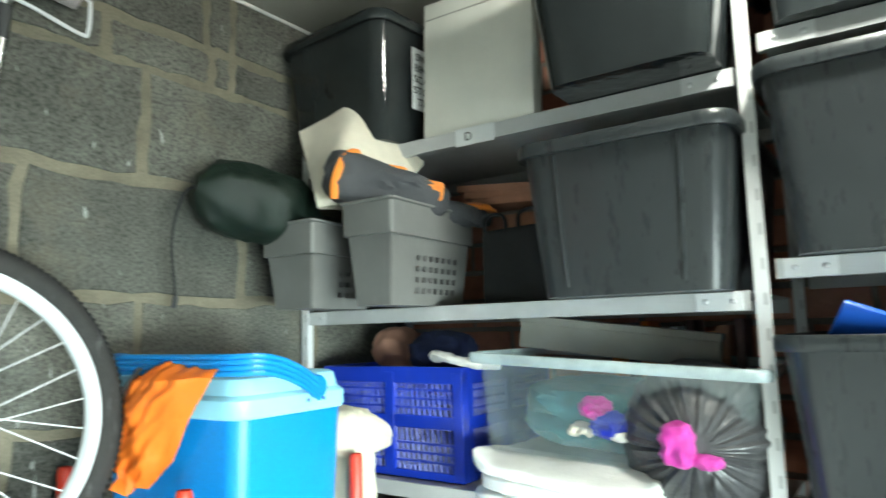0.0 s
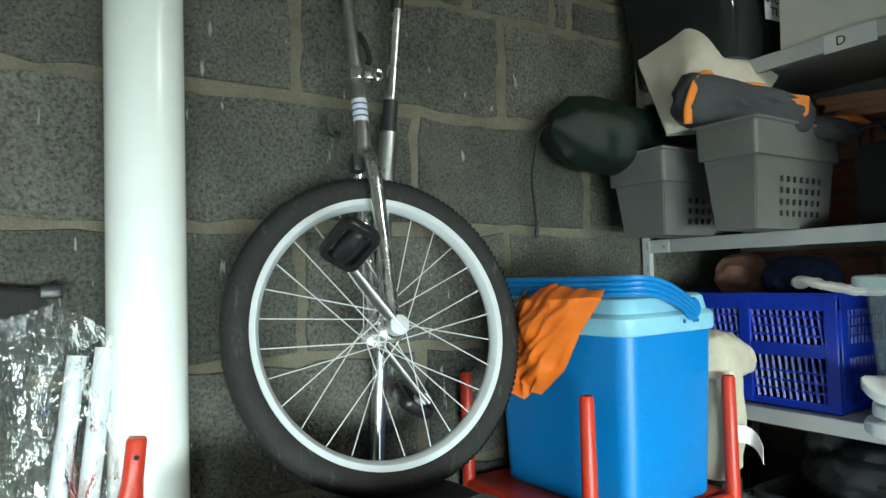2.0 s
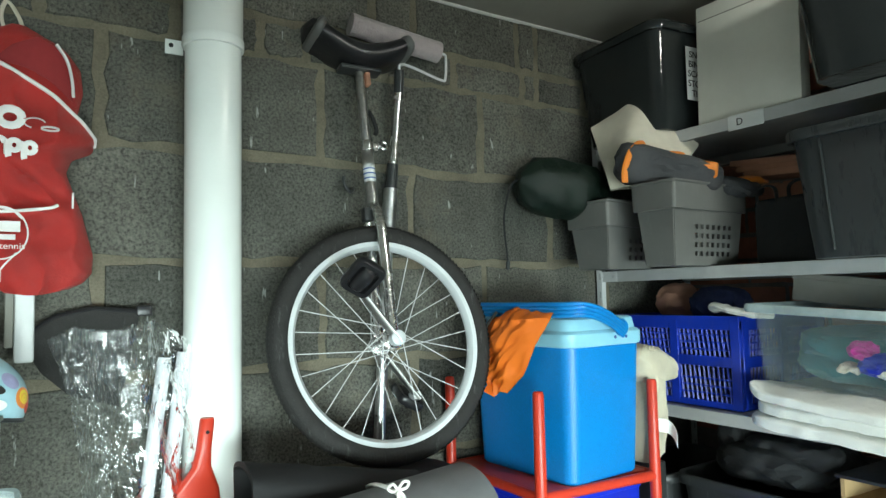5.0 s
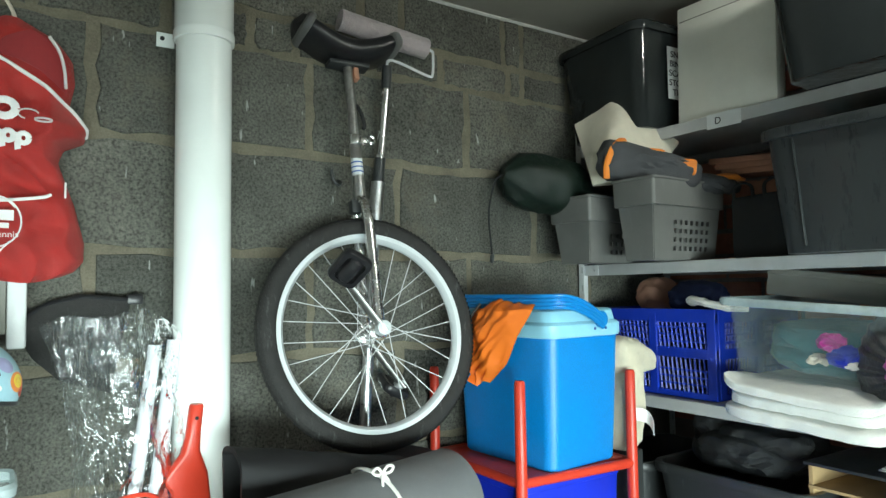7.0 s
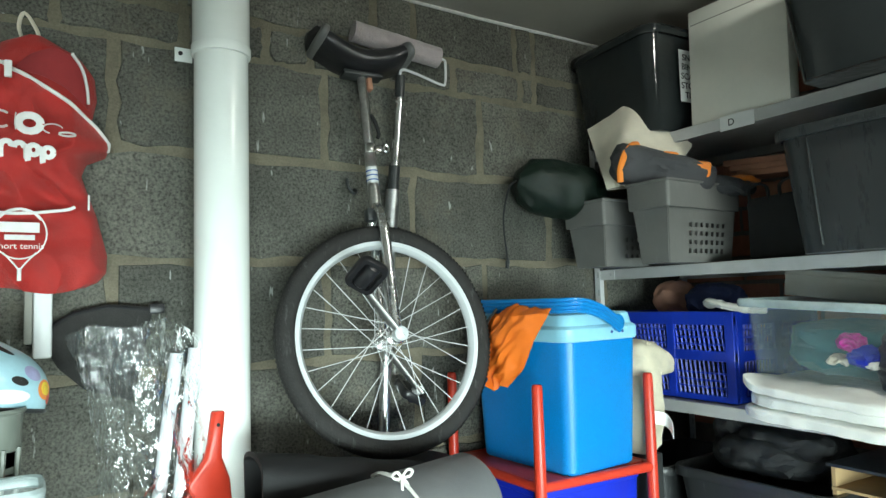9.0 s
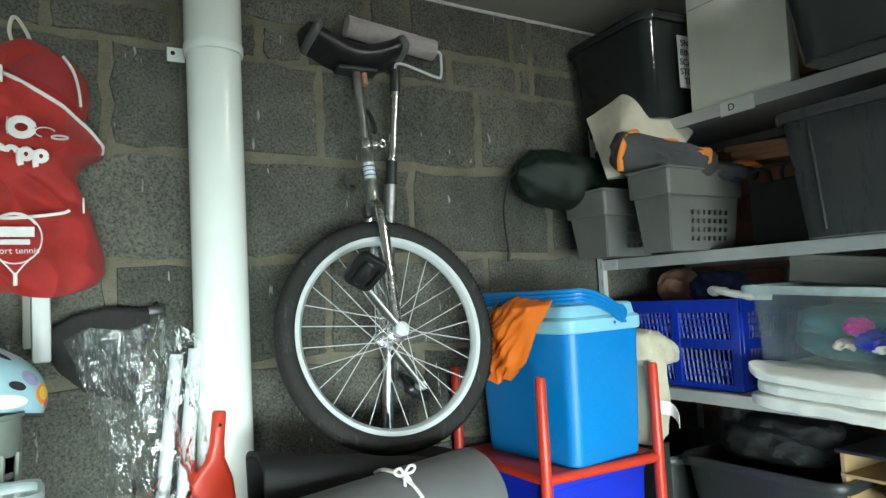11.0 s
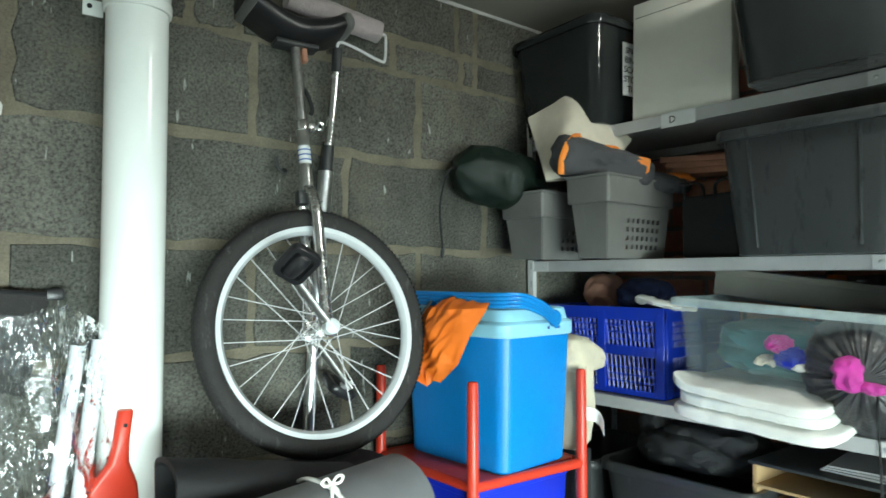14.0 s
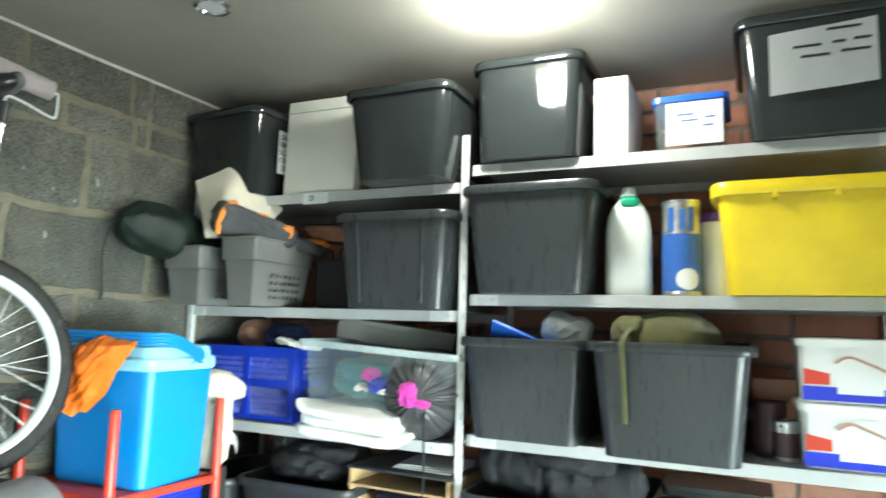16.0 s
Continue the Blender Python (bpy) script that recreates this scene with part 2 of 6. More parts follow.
M = dict(
    block=concrete_block(),
    mortar=mortar("buff_mortar", (0.150, 0.133, 0.097), (0.250, 0.226, 0.168)),
    mortar_grey=mortar("grey_mortar", (0.2, 0.17, 0.15), (0.33, 0.29, 0.26)),
    brick=brick_mat(),
    # ceiling and render toned well below white to hold back bounced light
    ceiling=painted("dimmed_ceiling_paint", (0.36, 0.345, 0.30), 0.55, 0.12),
    plain=painted("grey_render", (0.36, 0.35, 0.33), 0.9, 0.2),
    # bright tone for the unseen west wall, used as a reflector
    white_wall=painted("bounce_white_paint", (0.78, 0.77, 0.73), 0.7, 0.12),
    floor=painted("concrete_floor", (0.17, 0.165, 0.16), 0.8, 0.3),
    seal=painted("white_filler", (0.72, 0.72, 0.70), 0.8, 0.3, 20),
    steel=painted("grey_steel_paint", (0.50, 0.51, 0.51), 0.38, 0.18, 9, 0.05),
    steel_white=painted("white_steel_paint", (0.72, 0.73, 0.73), 0.35, 0.15, 9, 0.05),
    hole=painted("dark_slot", (0.02, 0.02, 0.02), 0.9),
    gloss_black=wavy_gloss("glossy_black_plastic", (0.020, 0.024, 0.025)),
    charcoal=plastic("charcoal_plastic", (0.029, 0.034, 0.036), 0.28, 0.035, 0.05),
    dark=plastic("dark_plastic", (0.03, 0.033, 0.034), 0.4, 0.2),
    grey_basket=plastic("grey_basket_plastic", (0.155, 0.155, 0.147), 0.45, 0.15),
    blue_crate=plastic("blue_crate_plastic", (0.010, 0.045, 0.52), 0.35, 0.1),
    cool_blue=plastic("cool_box_blue", (0.0, 0.235, 0.66), 0.38, 0.03, 0.04, 0.5, 1500),
    cool_pale=plastic("cool_box_pale_blue", (0.30, 0.66, 0.83), 0.38, 0.05),
    handle_blue=plastic("handle_blue", (0.005, 0.23, 0.62), 0.3, 0.03),
    red=plastic("red_plastic", (0.62, 0.045, 0.02), 0.35, 0.12),
    box_blue=plastic("royal_blue_plastic", (0.008, 0.03, 0.55), 0.35, 0.1),
    yellow=plastic("yellow_plastic", (0.85, 0.62, 0.02), 0.32, 0.08),
    pipe=plastic("white_pvc", (0.84, 0.88, 0.85), 0.22, 0.0, 0.008, 0.5, 6.0),
    white_board=painted("white_board", (0.80, 0.79, 0.72), 0.55, 0.12, 6),
    white_box=painted("white_card", (0.78, 0.79, 0.78), 0.5, 0.08, 6),
    paper=painted("paper_label", (0.74, 0.76, 0.76), 0.35, 0.1, 12),
    ink=painted("ink", (0.015, 0.015, 0.02), 0.6),
    ink_blue=painted("blue_ink", (0.05, 0.12, 0.4), 0.6),
    tyre=plastic("tyre_rubber", (0.028, 0.027, 0.026), 0.75, 0.25, 0.2, 0.3, 220),
    chrome=metal("chrome", (0.90, 0.90, 0.90), 0.15, 0.22),
    alloy=painted("silver_rim", (0.66, 0.70, 0.72), 0.28, 0.1, 20, 0.02),
    # pale non-metal base colour carries the bright glints of thin steel
    spoke=painted("glint_pale_steel", (0.70, 0.71, 0.72), 0.25, 0.1, 40, 0.02),
    # pole sheen put into a pale colour; metal here mirrors only the dark room
    tube=painted("pale_pole_sheen", (0.80, 0.82, 0.86), 0.2, 0.06, 14, 0.0),
    black_vinyl=plastic("black_vinyl", (0.016, 0.016, 0.018), 0.32, 0.08, 0.15),
    grey_pad=plastic("grey_pad", (0.13, 0.13, 0.125), 0.35, 0.1),
    mat_grey=fabric("grey_foam", (0.135, 0.14, 0.145), 500, 0.55, 0.15, 0.05, 0.12),
    mat_black=fabric("black_foam", (0.006, 0.006, 0.007), 500, 0.75, 0.15, 0.0, 0.2),
    orange=fabric("orange_nylon", (1.0, 0.205, 0.016), 900, 0.55, 0.3, 0.0, 0.08),
    orange_trim=fabric("orange_trim", (0.85, 0.24, 0.02), 900, 0.6, 0.15),
    cream=fabric("cream_cotton", (0.68, 0.62, 0.47), 700, 0.9, 0.5, 0.2, 0.12),
    canvas=fabric("canvas", (0.690, 0.632, 0.517), 600, 0.9, 0.35, 0.2, 0.1),
    jacket=fabric("charcoal_nylon", (0.060, 0.063, 0.070), 900, 0.55, 0.5, 0.0),
    puffer=fabric("black_nylon", (0.018, 0.020, 0.022), 900, 0.45, 0.6, 0.0),
    navy=fabric("navy_cloth", (0.012, 0.02, 0.07), 700, 0.85, 0.4, 0.0),
    olive=fabric("olive_cloth", (0.10, 0.10, 0.032), 700, 0.85, 0.5),
    sack_green=fabric("dark_green_nylon", (0.006, 0.015, 0.010), 900, 0.42, 0.35, 0.0),
    bin_bag=plastic("black_polythene", (0.055, 0.055, 0.058), 0.38, 0.1, 0.6, 0.5, 26),
    pink=fabric("magenta_nylon", (0.62, 0.03, 0.36), 900, 0.45, 0.4),
    towel=fabric("white_towel", (0.84, 0.84, 0.79), 260, 0.95, 0.22, 0.3, 0.06),
    red_bag=fabric("red_nylon", (0.43, 0.018, 0.014), 700, 0.45, 0.5, 0.1, 0.14),
    # darker copy of the red nylon for the shaded inside of the bag
    bag_dark=fabric("shaded_red_nylon", (0.26, 0.012, 0.014), 700, 0.7, 0.3),
    piping=fabric("white_piping", (0.72, 0.70, 0.68), 900, 0.7, 0.1),
    fleece=fabric("dusty_pink_roller", (0.42, 0.36, 0.36), 300, 0.95, 0.6, 0.4, 0.2),
    black_bag=fabric("black_canvas", (0.012, 0.013, 0.014), 500, 0.8, 0.3, 0.0),
    clear_box=clear_sheet("cloudy_clear_plastic", (0.50, 0.60, 0.60), 0.085, 0.2, 0.1, 20),
    clear_rim=clear_sheet("cloudy_rim_plastic", (0.62, 0.74, 0.75), 0.6, 0.25, 0.1, 20),
    clear_bag=film_sheet(),
    post=metal("brushed_post_chrome", (0.72, 0.72, 0.72), 0.27, 0.12),
    crank=metal("dull_chrome", (0.42, 0.42, 0.41), 0.38, 0.2),
    teal=fabric("teal_cloth", (0.012, 0.14, 0.16), 400, 0.8, 0.3),
    white_bottle=plastic("milky_bottle", (0.68, 0.71, 0.68), 0.35, 0.05),
    green=plastic("green_cap", (0.0, 0.27, 0.14), 0.35, 0.03),
    tin=metal("tin_plate", (0.72, 0.73, 0.74), 0.25, 0.2),
    tin_blue=painted("blue_tin_print", (0.04, 0.14, 0.48), 0.3, 0.2, 30),
    tin_dark=painted("dark_tin_print", (0.08, 0.03, 0.035), 0.35, 0.3, 30),
    purple=plastic("purple_lid", (0.09, 0.03, 0.22), 0.35, 0.03),
    card=painted("brown_cardboard", (0.50, 0.34, 0.17), 0.85, 0.15, 25),
    grey_card=painted("grey_board", (0.27, 0.265, 0.235), 0.8, 0.12, 15),
    wood=painted("reddish_timber", (0.5, 0.24, 0.15), 0.65, 0.3, 14),
    bench=painted("pale_worktop", (0.3, 0.3, 0.3), 0.5, 0.12),
    blue_cloth=plastic("bright_blue_folder", (0.02, 0.14, 0.72), 0.35, 0.03),
    silver=painted("silver_packet", (0.6, 0.62, 0.62), 0.25, 0.2, 30),
    lattice=plastic("grey_green_plastic", (0.15, 0.17, 0.145), 0.45, 0.2),
    puff_lilac=painted("lilac_print", (0.42, 0.42, 0.66), 0.25, 0.3, 30),
    helmet=painted("pale_blue_shell", (0.45, 0.72, 0.82), 0.2, 0.3, 8, 0.02),
    leaf_print=painted("leaf_green_print", (0.10, 0.30, 0.03), 0.25, 0.75, 60),
    terracotta=painted("salmon_cloth", (0.5, 0.26, 0.18), 0.8, 0.2, 14),
    twine=fabric("white_cord", (0.72, 0.70, 0.66), 900, 0.8, 0.2),
    lamp_on=glow("lit_lamp", (0.9, 1.0, 0.98), 40.0),
    chrome_ring=metal("ring_chrome", (0.8, 0.8, 0.8), 0.15, 0.1),
)

# ---- mesh helpers ----


def finish(name, bm, mat, smooth=True):
    bmesh.ops.recalc_face_normals(bm, faces=bm.faces)
    me = bpy.data.meshes.new(name)
    bm.to_mesh(me)
    bm.free()
    if smooth:
        for p in me.polygons:
            p.use_smooth = True
        me.set_sharp_from_angle(angle=radians(38))
    mats = mat if isinstance(mat, (list, tuple)) else [mat]
    for m in mats:
        me.materials.append(m)
    return me


def part(name, bm, mat, parent=None, label="", smooth=True):
    """One bmesh as one mesh object, under a thing or a part."""
    ob = new(name, finish(name, bm, mat, smooth))
    ob.parent = parent
    if label:
        ob["label"] = label
    return ob


def root(name, m, label, category, group="", kind=""):
    ob = new(name)
    ob.empty_display_size = 0.05
    ob.matrix_basis = m
    return tagged(ob, label, category, group, kind)


def solo(name, bm, mat, m, label, category, group="", kind="", smooth=True):
    ob = part(name, bm, mat, None, "", smooth)
    ob.matrix_basis = m
    return tagged(ob, label, category, group, kind)


def box(bm, x0, x1, y0, y1, z0, z1, bevel=0.0, seg=2):
    made = bmesh.ops.create_cube(bm, size=1.0)
    vs = made["verts"]
    for v in vs:
        v.co = Vector((x0 + (v.co.x + 0.5) * (x1 - x0), y0 + (v.co.y + 0.5) * (y1 - y0), z0 + (v.co.z + 0.5) * (z1 - z0)))
    if bevel > 0:
        es = list({e for v in vs for e in v.link_edges})
        made = bmesh.ops.bevel(bm, geom=es, offset=bevel, segments=seg, affect="EDGES", profile=0.5)
        vs = list({v for f in made["faces"] for v in f.verts})
    return vs


def loft(bm, rings, cap0=True, cap1=True, closed=True):
    """Skin over rings of equal length."""
    vs = [[bm.verts.new(p) for p in r] for r in rings]
    n = len(rings[0])
    for a, b in zip(vs, vs[1:]):
        for i in range(n if closed else n - 1):
            j = (i + 1) % n
            bm.faces.new((a[i], a[j], b[j], b[i]))
    if cap0 and closed:
        bm.faces.new(list(reversed(vs[0])))
    if cap1 and closed:
        bm.faces.new(vs[-1])
    return vs


def rrect(w, d, r, z, n=4, cx=0.0, cy=0.0):
    """A rounded rectangle, w along x and d along y."""
    pts = []
    for k, (sx, sy) in enumerate(((1, 1), (-1, 1), (-1, -1), (1, -1))):
        for i in range(n + 1):
            a = radians(90 * k + 90 * i / n)
            pts.append(Vector((cx + sx * (w / 2 - r) + r * math.cos(a), cy + sy * (d / 2 - r) + r * math.sin(a), z)))
    return pts


def circle(r, z, n=24, cx=0.0, cy=0.0):
    return [Vector((cx + r * math.cos(2 * math.pi * i / n), cy + r * math.sin(2 * math.pi * i / n), z)) for i in range(n)]


def turned(bm, profile, n=24, cx=0.0, cy=0.0):
    """A lathe: profile of (radius, z)."""
    return loft(bm, [circle(max(r, 0.0004), z, n, cx, cy) for r, z in profile])


def pipe_along(bm, pts, r, n=10, caps=True, flat=1.0, taper=None):
    """A round bar along points; flat squeezes it along its second axis."""
    pts = [Vector(p) for p in pts]
    rings = []
    ref = None
    for i, p in enumerate(pts):
        d = (pts[min(i + 1, len(pts) - 1)] - pts[max(i - 1, 0)]).normalized()
        if ref is None:
            ref = Vector((0, 0, 1)) if abs(d.z) < 0.9 else Vector((0, 1, 0))
        a = d.cross(ref).normalized()
        b = a.cross(d).normalized()
        ref = b
        k = r * (taper[i] if taper else 1.0)
        rings.append([p + a * (k * math.cos(2 * math.pi * j / n)) + b * (k * flat * math.sin(2 * math.pi * j / n)) for j in range(n)])
    loft(bm, rings, caps, caps)


def curve_pts(ctrl, n=8):
    """Catmull-Rom through control points."""
    c = [Vector(p) for p in ctrl]
    c = [2 * c[0] - c[1], *c, 2 * c[-1] - c[-2]]
    out = []
    for i in range(1, len(c) - 2):
        for k in range(n):
            t = k / n
            a, b, d, e = c[i - 1], c[i], c[i + 1], c[i + 2]
            out.append(0.5 * ((2 * b) + (d - a) * t + (2 * a - 5 * b + 4 * d - e) * t * t + (3 * b - a - 3 * d + e) * t ** 3))
    out.append(c[-2])
    return out


def crumple(bm, amp, freq, seed, ridged=0.5, squash=(1, 1, 1)):
    """Push the vertices along their normals by smooth and ridged noise, as cloth lies."""
    bm.normal_update()
    off = Vector((seed * 7.3, seed * 3.1, seed * 1.7))
    moves = []
    for v in bm.verts:
        p = Vector((v.co.x * squash[0], v.co.y * squash[1], v.co.z * squash[2])) * freq + off
        soft = noise.noise(p)
        fold = 1 - 2 * abs(noise.noise(p * 1.7 + Vector((5, 1, 9))))
        moves.append(v.normal * amp * ((1 - ridged) * soft + ridged * (fold - 0.5)))
    for v, m in zip(bm.verts, moves):
        v.co += m


def lump(sx, sy, sz, seed, amp=0.012, freq=14.0, ridged=0.5, power=2.6, sub=4, floor=None, squash=(1, 1, 1)):
    """A soft bundle: a rounded superellipsoid with folds; floor flattens its underside."""
    bm = bmesh.new()
    bmesh.ops.create_icosphere(bm, subdivisions=sub, radius=1.0)
    for v in bm.verts:
        x, y, z = v.co
        k = (abs(x) ** power + abs(y) ** power + abs(z) ** power) ** (-1 / power)
        v.co = Vector((x * k * sx / 2, y * k * sy / 2, z * k * sz / 2))
    crumple(bm, amp, freq, seed, ridged, squash)
    if floor is not None:
        for v in bm.verts:
            v.co.z = max(v.co.z, floor)
    return bm


def sheet(nu, nv, fn, thick=0.0015):
    """A grid surface fn(u, v) with a thickness."""
    bm = bmesh.new()
    g = [[bm.verts.new(fn(i / nu, j / nv)) for j in range(nv + 1)] for i in range(nu + 1)]
    for i in range(nu):
        for j in range(nv):
            bm.faces.new((g[i][j], g[i + 1][j], g[i + 1][j + 1], g[i][j + 1]))
    if thick:
        bm.normal_update()
        bmesh.ops.solidify(bm, geom=bm.faces[:], thickness=thick)
    return bm


def words(text, size, mat, parent, m, depth=0.0006, name="writing", spacing=1.0, shear=0.0):
    """Lettering in the built-in font, as a mesh part."""
    cu = bpy.data.curves.new(name, "FONT")
    cu.body, cu.size, cu.extrude, cu.align_x, cu.space_character, cu.shear = text, size, depth, "CENTER", spacing, shear
    tmp = bpy.data.objects.new(name, cu)
    scene.collection.objects.link(tmp)
    me = bpy.data.meshes.new_from_object(tmp.evaluated_get(bpy.context.evaluated_depsgraph_get()))
    bpy.data.objects.remove(tmp)
    me.materials.clear()
    me.materials.append(mat)
    ob = new(name, me)
    ob.parent = parent
    ob.matrix_basis = m
    return ob


# axes for signs that face along -x or along -y
FACE_W = Matrix(((0, 0, -1, 0), (-1, 0, 0, 0), (0, 1, 0, 0), (0, 0, 0, 1)))
FACE_S = Matrix(((1, 0, 0, 0), (0, 0, -1, 0), (0, 1, 0, 0), (0, 0, 0, 1)))


def at(x, y, z, turn=None):
    m = Matrix.Translation((x, y, z))
    return m @ turn if turn is not None else m


# ---- room: walls, floor, ceiling ----
WALL_Y, WALL_X, CEIL, WEST = 1.25, 1.31, 2.35, -2.6
bm = bmesh.new()
box(bm, WEST - 0.2, WALL_X + 0.2, SOUTH - 0.2, WALL_Y + 0.2, -0.15, 0.0)
tagged(part("floor", bm, M["floor"]), "bare grey concrete garage floor", "floor", kind="structure")
bm = bmesh.new()
box(bm, WEST - 0.2, WALL_X + 0.2, SOUTH - 0.2, WALL_Y + 0.2, CEIL, CEIL + 0.15)
tagged(part("ceiling", bm, M["ceiling"]), "off-white painted plasterboard garage ceiling, toned darker to cut bounced light", "ceiling", kind="structure")
# Out-of-view closing wall, made white to reflect light onto west-facing sides.
bm = bmesh.new()
box(bm, WEST - 0.2, WEST, SOUTH, WALL_Y, 0, CEIL)
tagged(part("wall_west", bm, M["white_wall"]), "unseen west wall, kept white to bounce light onto the shelving", "wall", kind="structure")
# Added south wall, out of view; its opening shapes the daylight.
bm = bmesh.new()
for a, b, c, d in ((WEST, DOOR_X0, 0, CEIL), (DOOR_X1, WALL_X + 0.2, 0, CEIL), (DOOR_X0, DOOR_X1, DOOR_H, CEIL)):
    box(bm, a, b, SOUTH - 0.2, SOUTH, c, d)
tagged(part("wall_south", bm, M["plain"]), "unseen grey rendered wall, its low doorway sized to shape the daylight", "wall", kind="structure")
bm = bmesh.new()
box(bm, -40, 40, -45, SOUTH - 0.2, -0.2, -0.02)
tagged(part("ground", bm, M["floor"]), "grey concrete drive outside the garage", "ground", kind="structure")

north = part("wall_north", (lambda b: (box(b, WEST - 0.2, WALL_X + 0.2, WALL_Y + 0.0025, WALL_Y + 0.2, 0, CEIL), b)[1])(bmesh.new()), M["mortar"])
tagged(north, "grey concrete block wall with wide buff mortar joints", "wall", kind="structure")
east = part("wall_east", (lambda b: (box(b, WALL_X + 0.004, WALL_X + 0.2, SOUTH, WALL_Y + 0.004, 0, CEIL), b)[1])(bmesh.new()), M["mortar_grey"])
tagged(east, "pinkish red brick wall behind the shelving", "wall", kind="structure")

# white filler bead where ceiling meets the block wall
bead = curve_pts([(x, WALL_Y - 0.002, CEIL - 0.003 + 0.002 * math.sin(x * 9)) for x in np.linspace(WEST, WALL_X, 24)], 3)
bm = bmesh.new()
pipe_along(bm, bead, 0.005, 6)
tagged(part("trim", bm, M["seal"]), "thin uneven white filler line under the ceiling", "trim", kind="structure")

# ---- electrics on the ceiling ----


def downlight(x, y, lit, label):
    r = root("downlight", at(x, y, CEIL), label, "ceiling light", "ceiling downlights")
    bm = bmesh.new()
    turned(bm, [(0.034, 0.0), (0.046, -0.001), (0.046, -0.004), (0.040, -0.008), (0.034, -0.006), (0.032, 0.0)], 32)
    part("ring", bm, M["chrome_ring"], r, "polished chrome ring")
    bm = bmesh.new()
    turned(bm, [(0.0005, -0.003), (0.026, -0.004), (0.031, -0.001), (0.0005, -0.0005)], 24)
    part("bulb", bm, M["lamp_on"] if lit else M["white_box"], r)


downlight(0.60, 0.03, True, "round recessed downlight, switched on, in the ceiling")
downlight(0.385, 0.70, False, "round chrome recessed downlight, switched off, in the ceiling")

# ---- shelving: two bays of steel shelves ----
FRONT, BACK = 0.90, 1.29
POST_Y = (1.225, 0.25, -0.77)
LEFT_Z = (2.00, 1.648, 1.297, 0.93, 0.55, 0.15)
RIGHT_Z = (2.045, 1.693, 1.327, 0.93, 0.55, 0.15)
shelving = root("shelving_unit", at(0, 0, 0), "grey steel shelving with bolted uprights, crammed with boxes", "shelving")


def upright(x, y, side):
    """Slotted angle: two flanges with a row of dark slots."""
    bm = bmesh.new()
    top = 2.13
    box(bm, x - 0.002, x + 0.001, y - 0.009, y + 0.012, 0, top, 0.0006, 1)
    box(bm, x + 0.0012, x + 0.034 * side, y + 0.0102, y + 0.012, 0, top, 0.0006, 1)
    ob = part("upright", bm, M["steel_white"], shelving)
    bm = bmesh.new()
    for k in range(40):
        z = 0.05 + k * 0.0525
        box(bm, x - 0.0026, x - 0.0019, y - 0.005, y, z, z + 0.018)
    part("perforation", bm, M["steel"], ob)["kind"] = "stuff"


for y in POST_Y:
    upright(FRONT - 0.004, y, 1)
    upright(BACK, y, 1)


def shelf_board(y0, y1, z):
    bm = bmesh.new()
    t, lip = 0.0015, 0.030
    sec = [(FRONT + 0.0015, z), (FRONT, z - 0.0015), (FRONT, z - lip), (FRONT + 0.014, z - lip), (FRONT + 0.014, z - lip + 0.002), (FRONT + 0.003, z - lip + 0.002), (FRONT + 0.003, z - 0.003)]
    sec = sec + [(FRONT + BACK - x, zz) for x, zz in sec[::-1]]
    loft(bm, [[Vector((x, y, zz)) for x, zz in sec] for y in (y0, y1)])
    ob = part("shelf_board", bm, M["steel"], shelving)
    for y in (y0 + 0.045, y1 - 0.045):
        bm = bmesh.new()
        box(bm, FRONT - 0.0022, FRONT - 0.0002, y - 0.035, y + 0.035, z - lip, z - 0.001, 0.0006, 1)
        b = part("bracket", bm, M["steel_white"], ob)
        for dy in (-0.02, 0.02):
            bm = bmesh.new()
            turned(bm, [(0.0045, 0.0), (0.0045, 0.0012), (0.003, 0.0022), (0.0005, 0.0024)], 10)
            bmesh.ops.transform(bm, matrix=at(FRONT - 0.0022, y + dy, z - lip / 2) @ FACE_W, verts=bm.verts)
            part("bolt", bm, M["tin"], ob)


for z in LEFT_Z:
    shelf_board(POST_Y[1] + 0.019, POST_Y[0] + 0.017, z)
for z in RIGHT_Z:
    shelf_board(POST_Y[2] - 0.017, POST_Y[1] - 0.019, z)

# ---- storage tubs ----


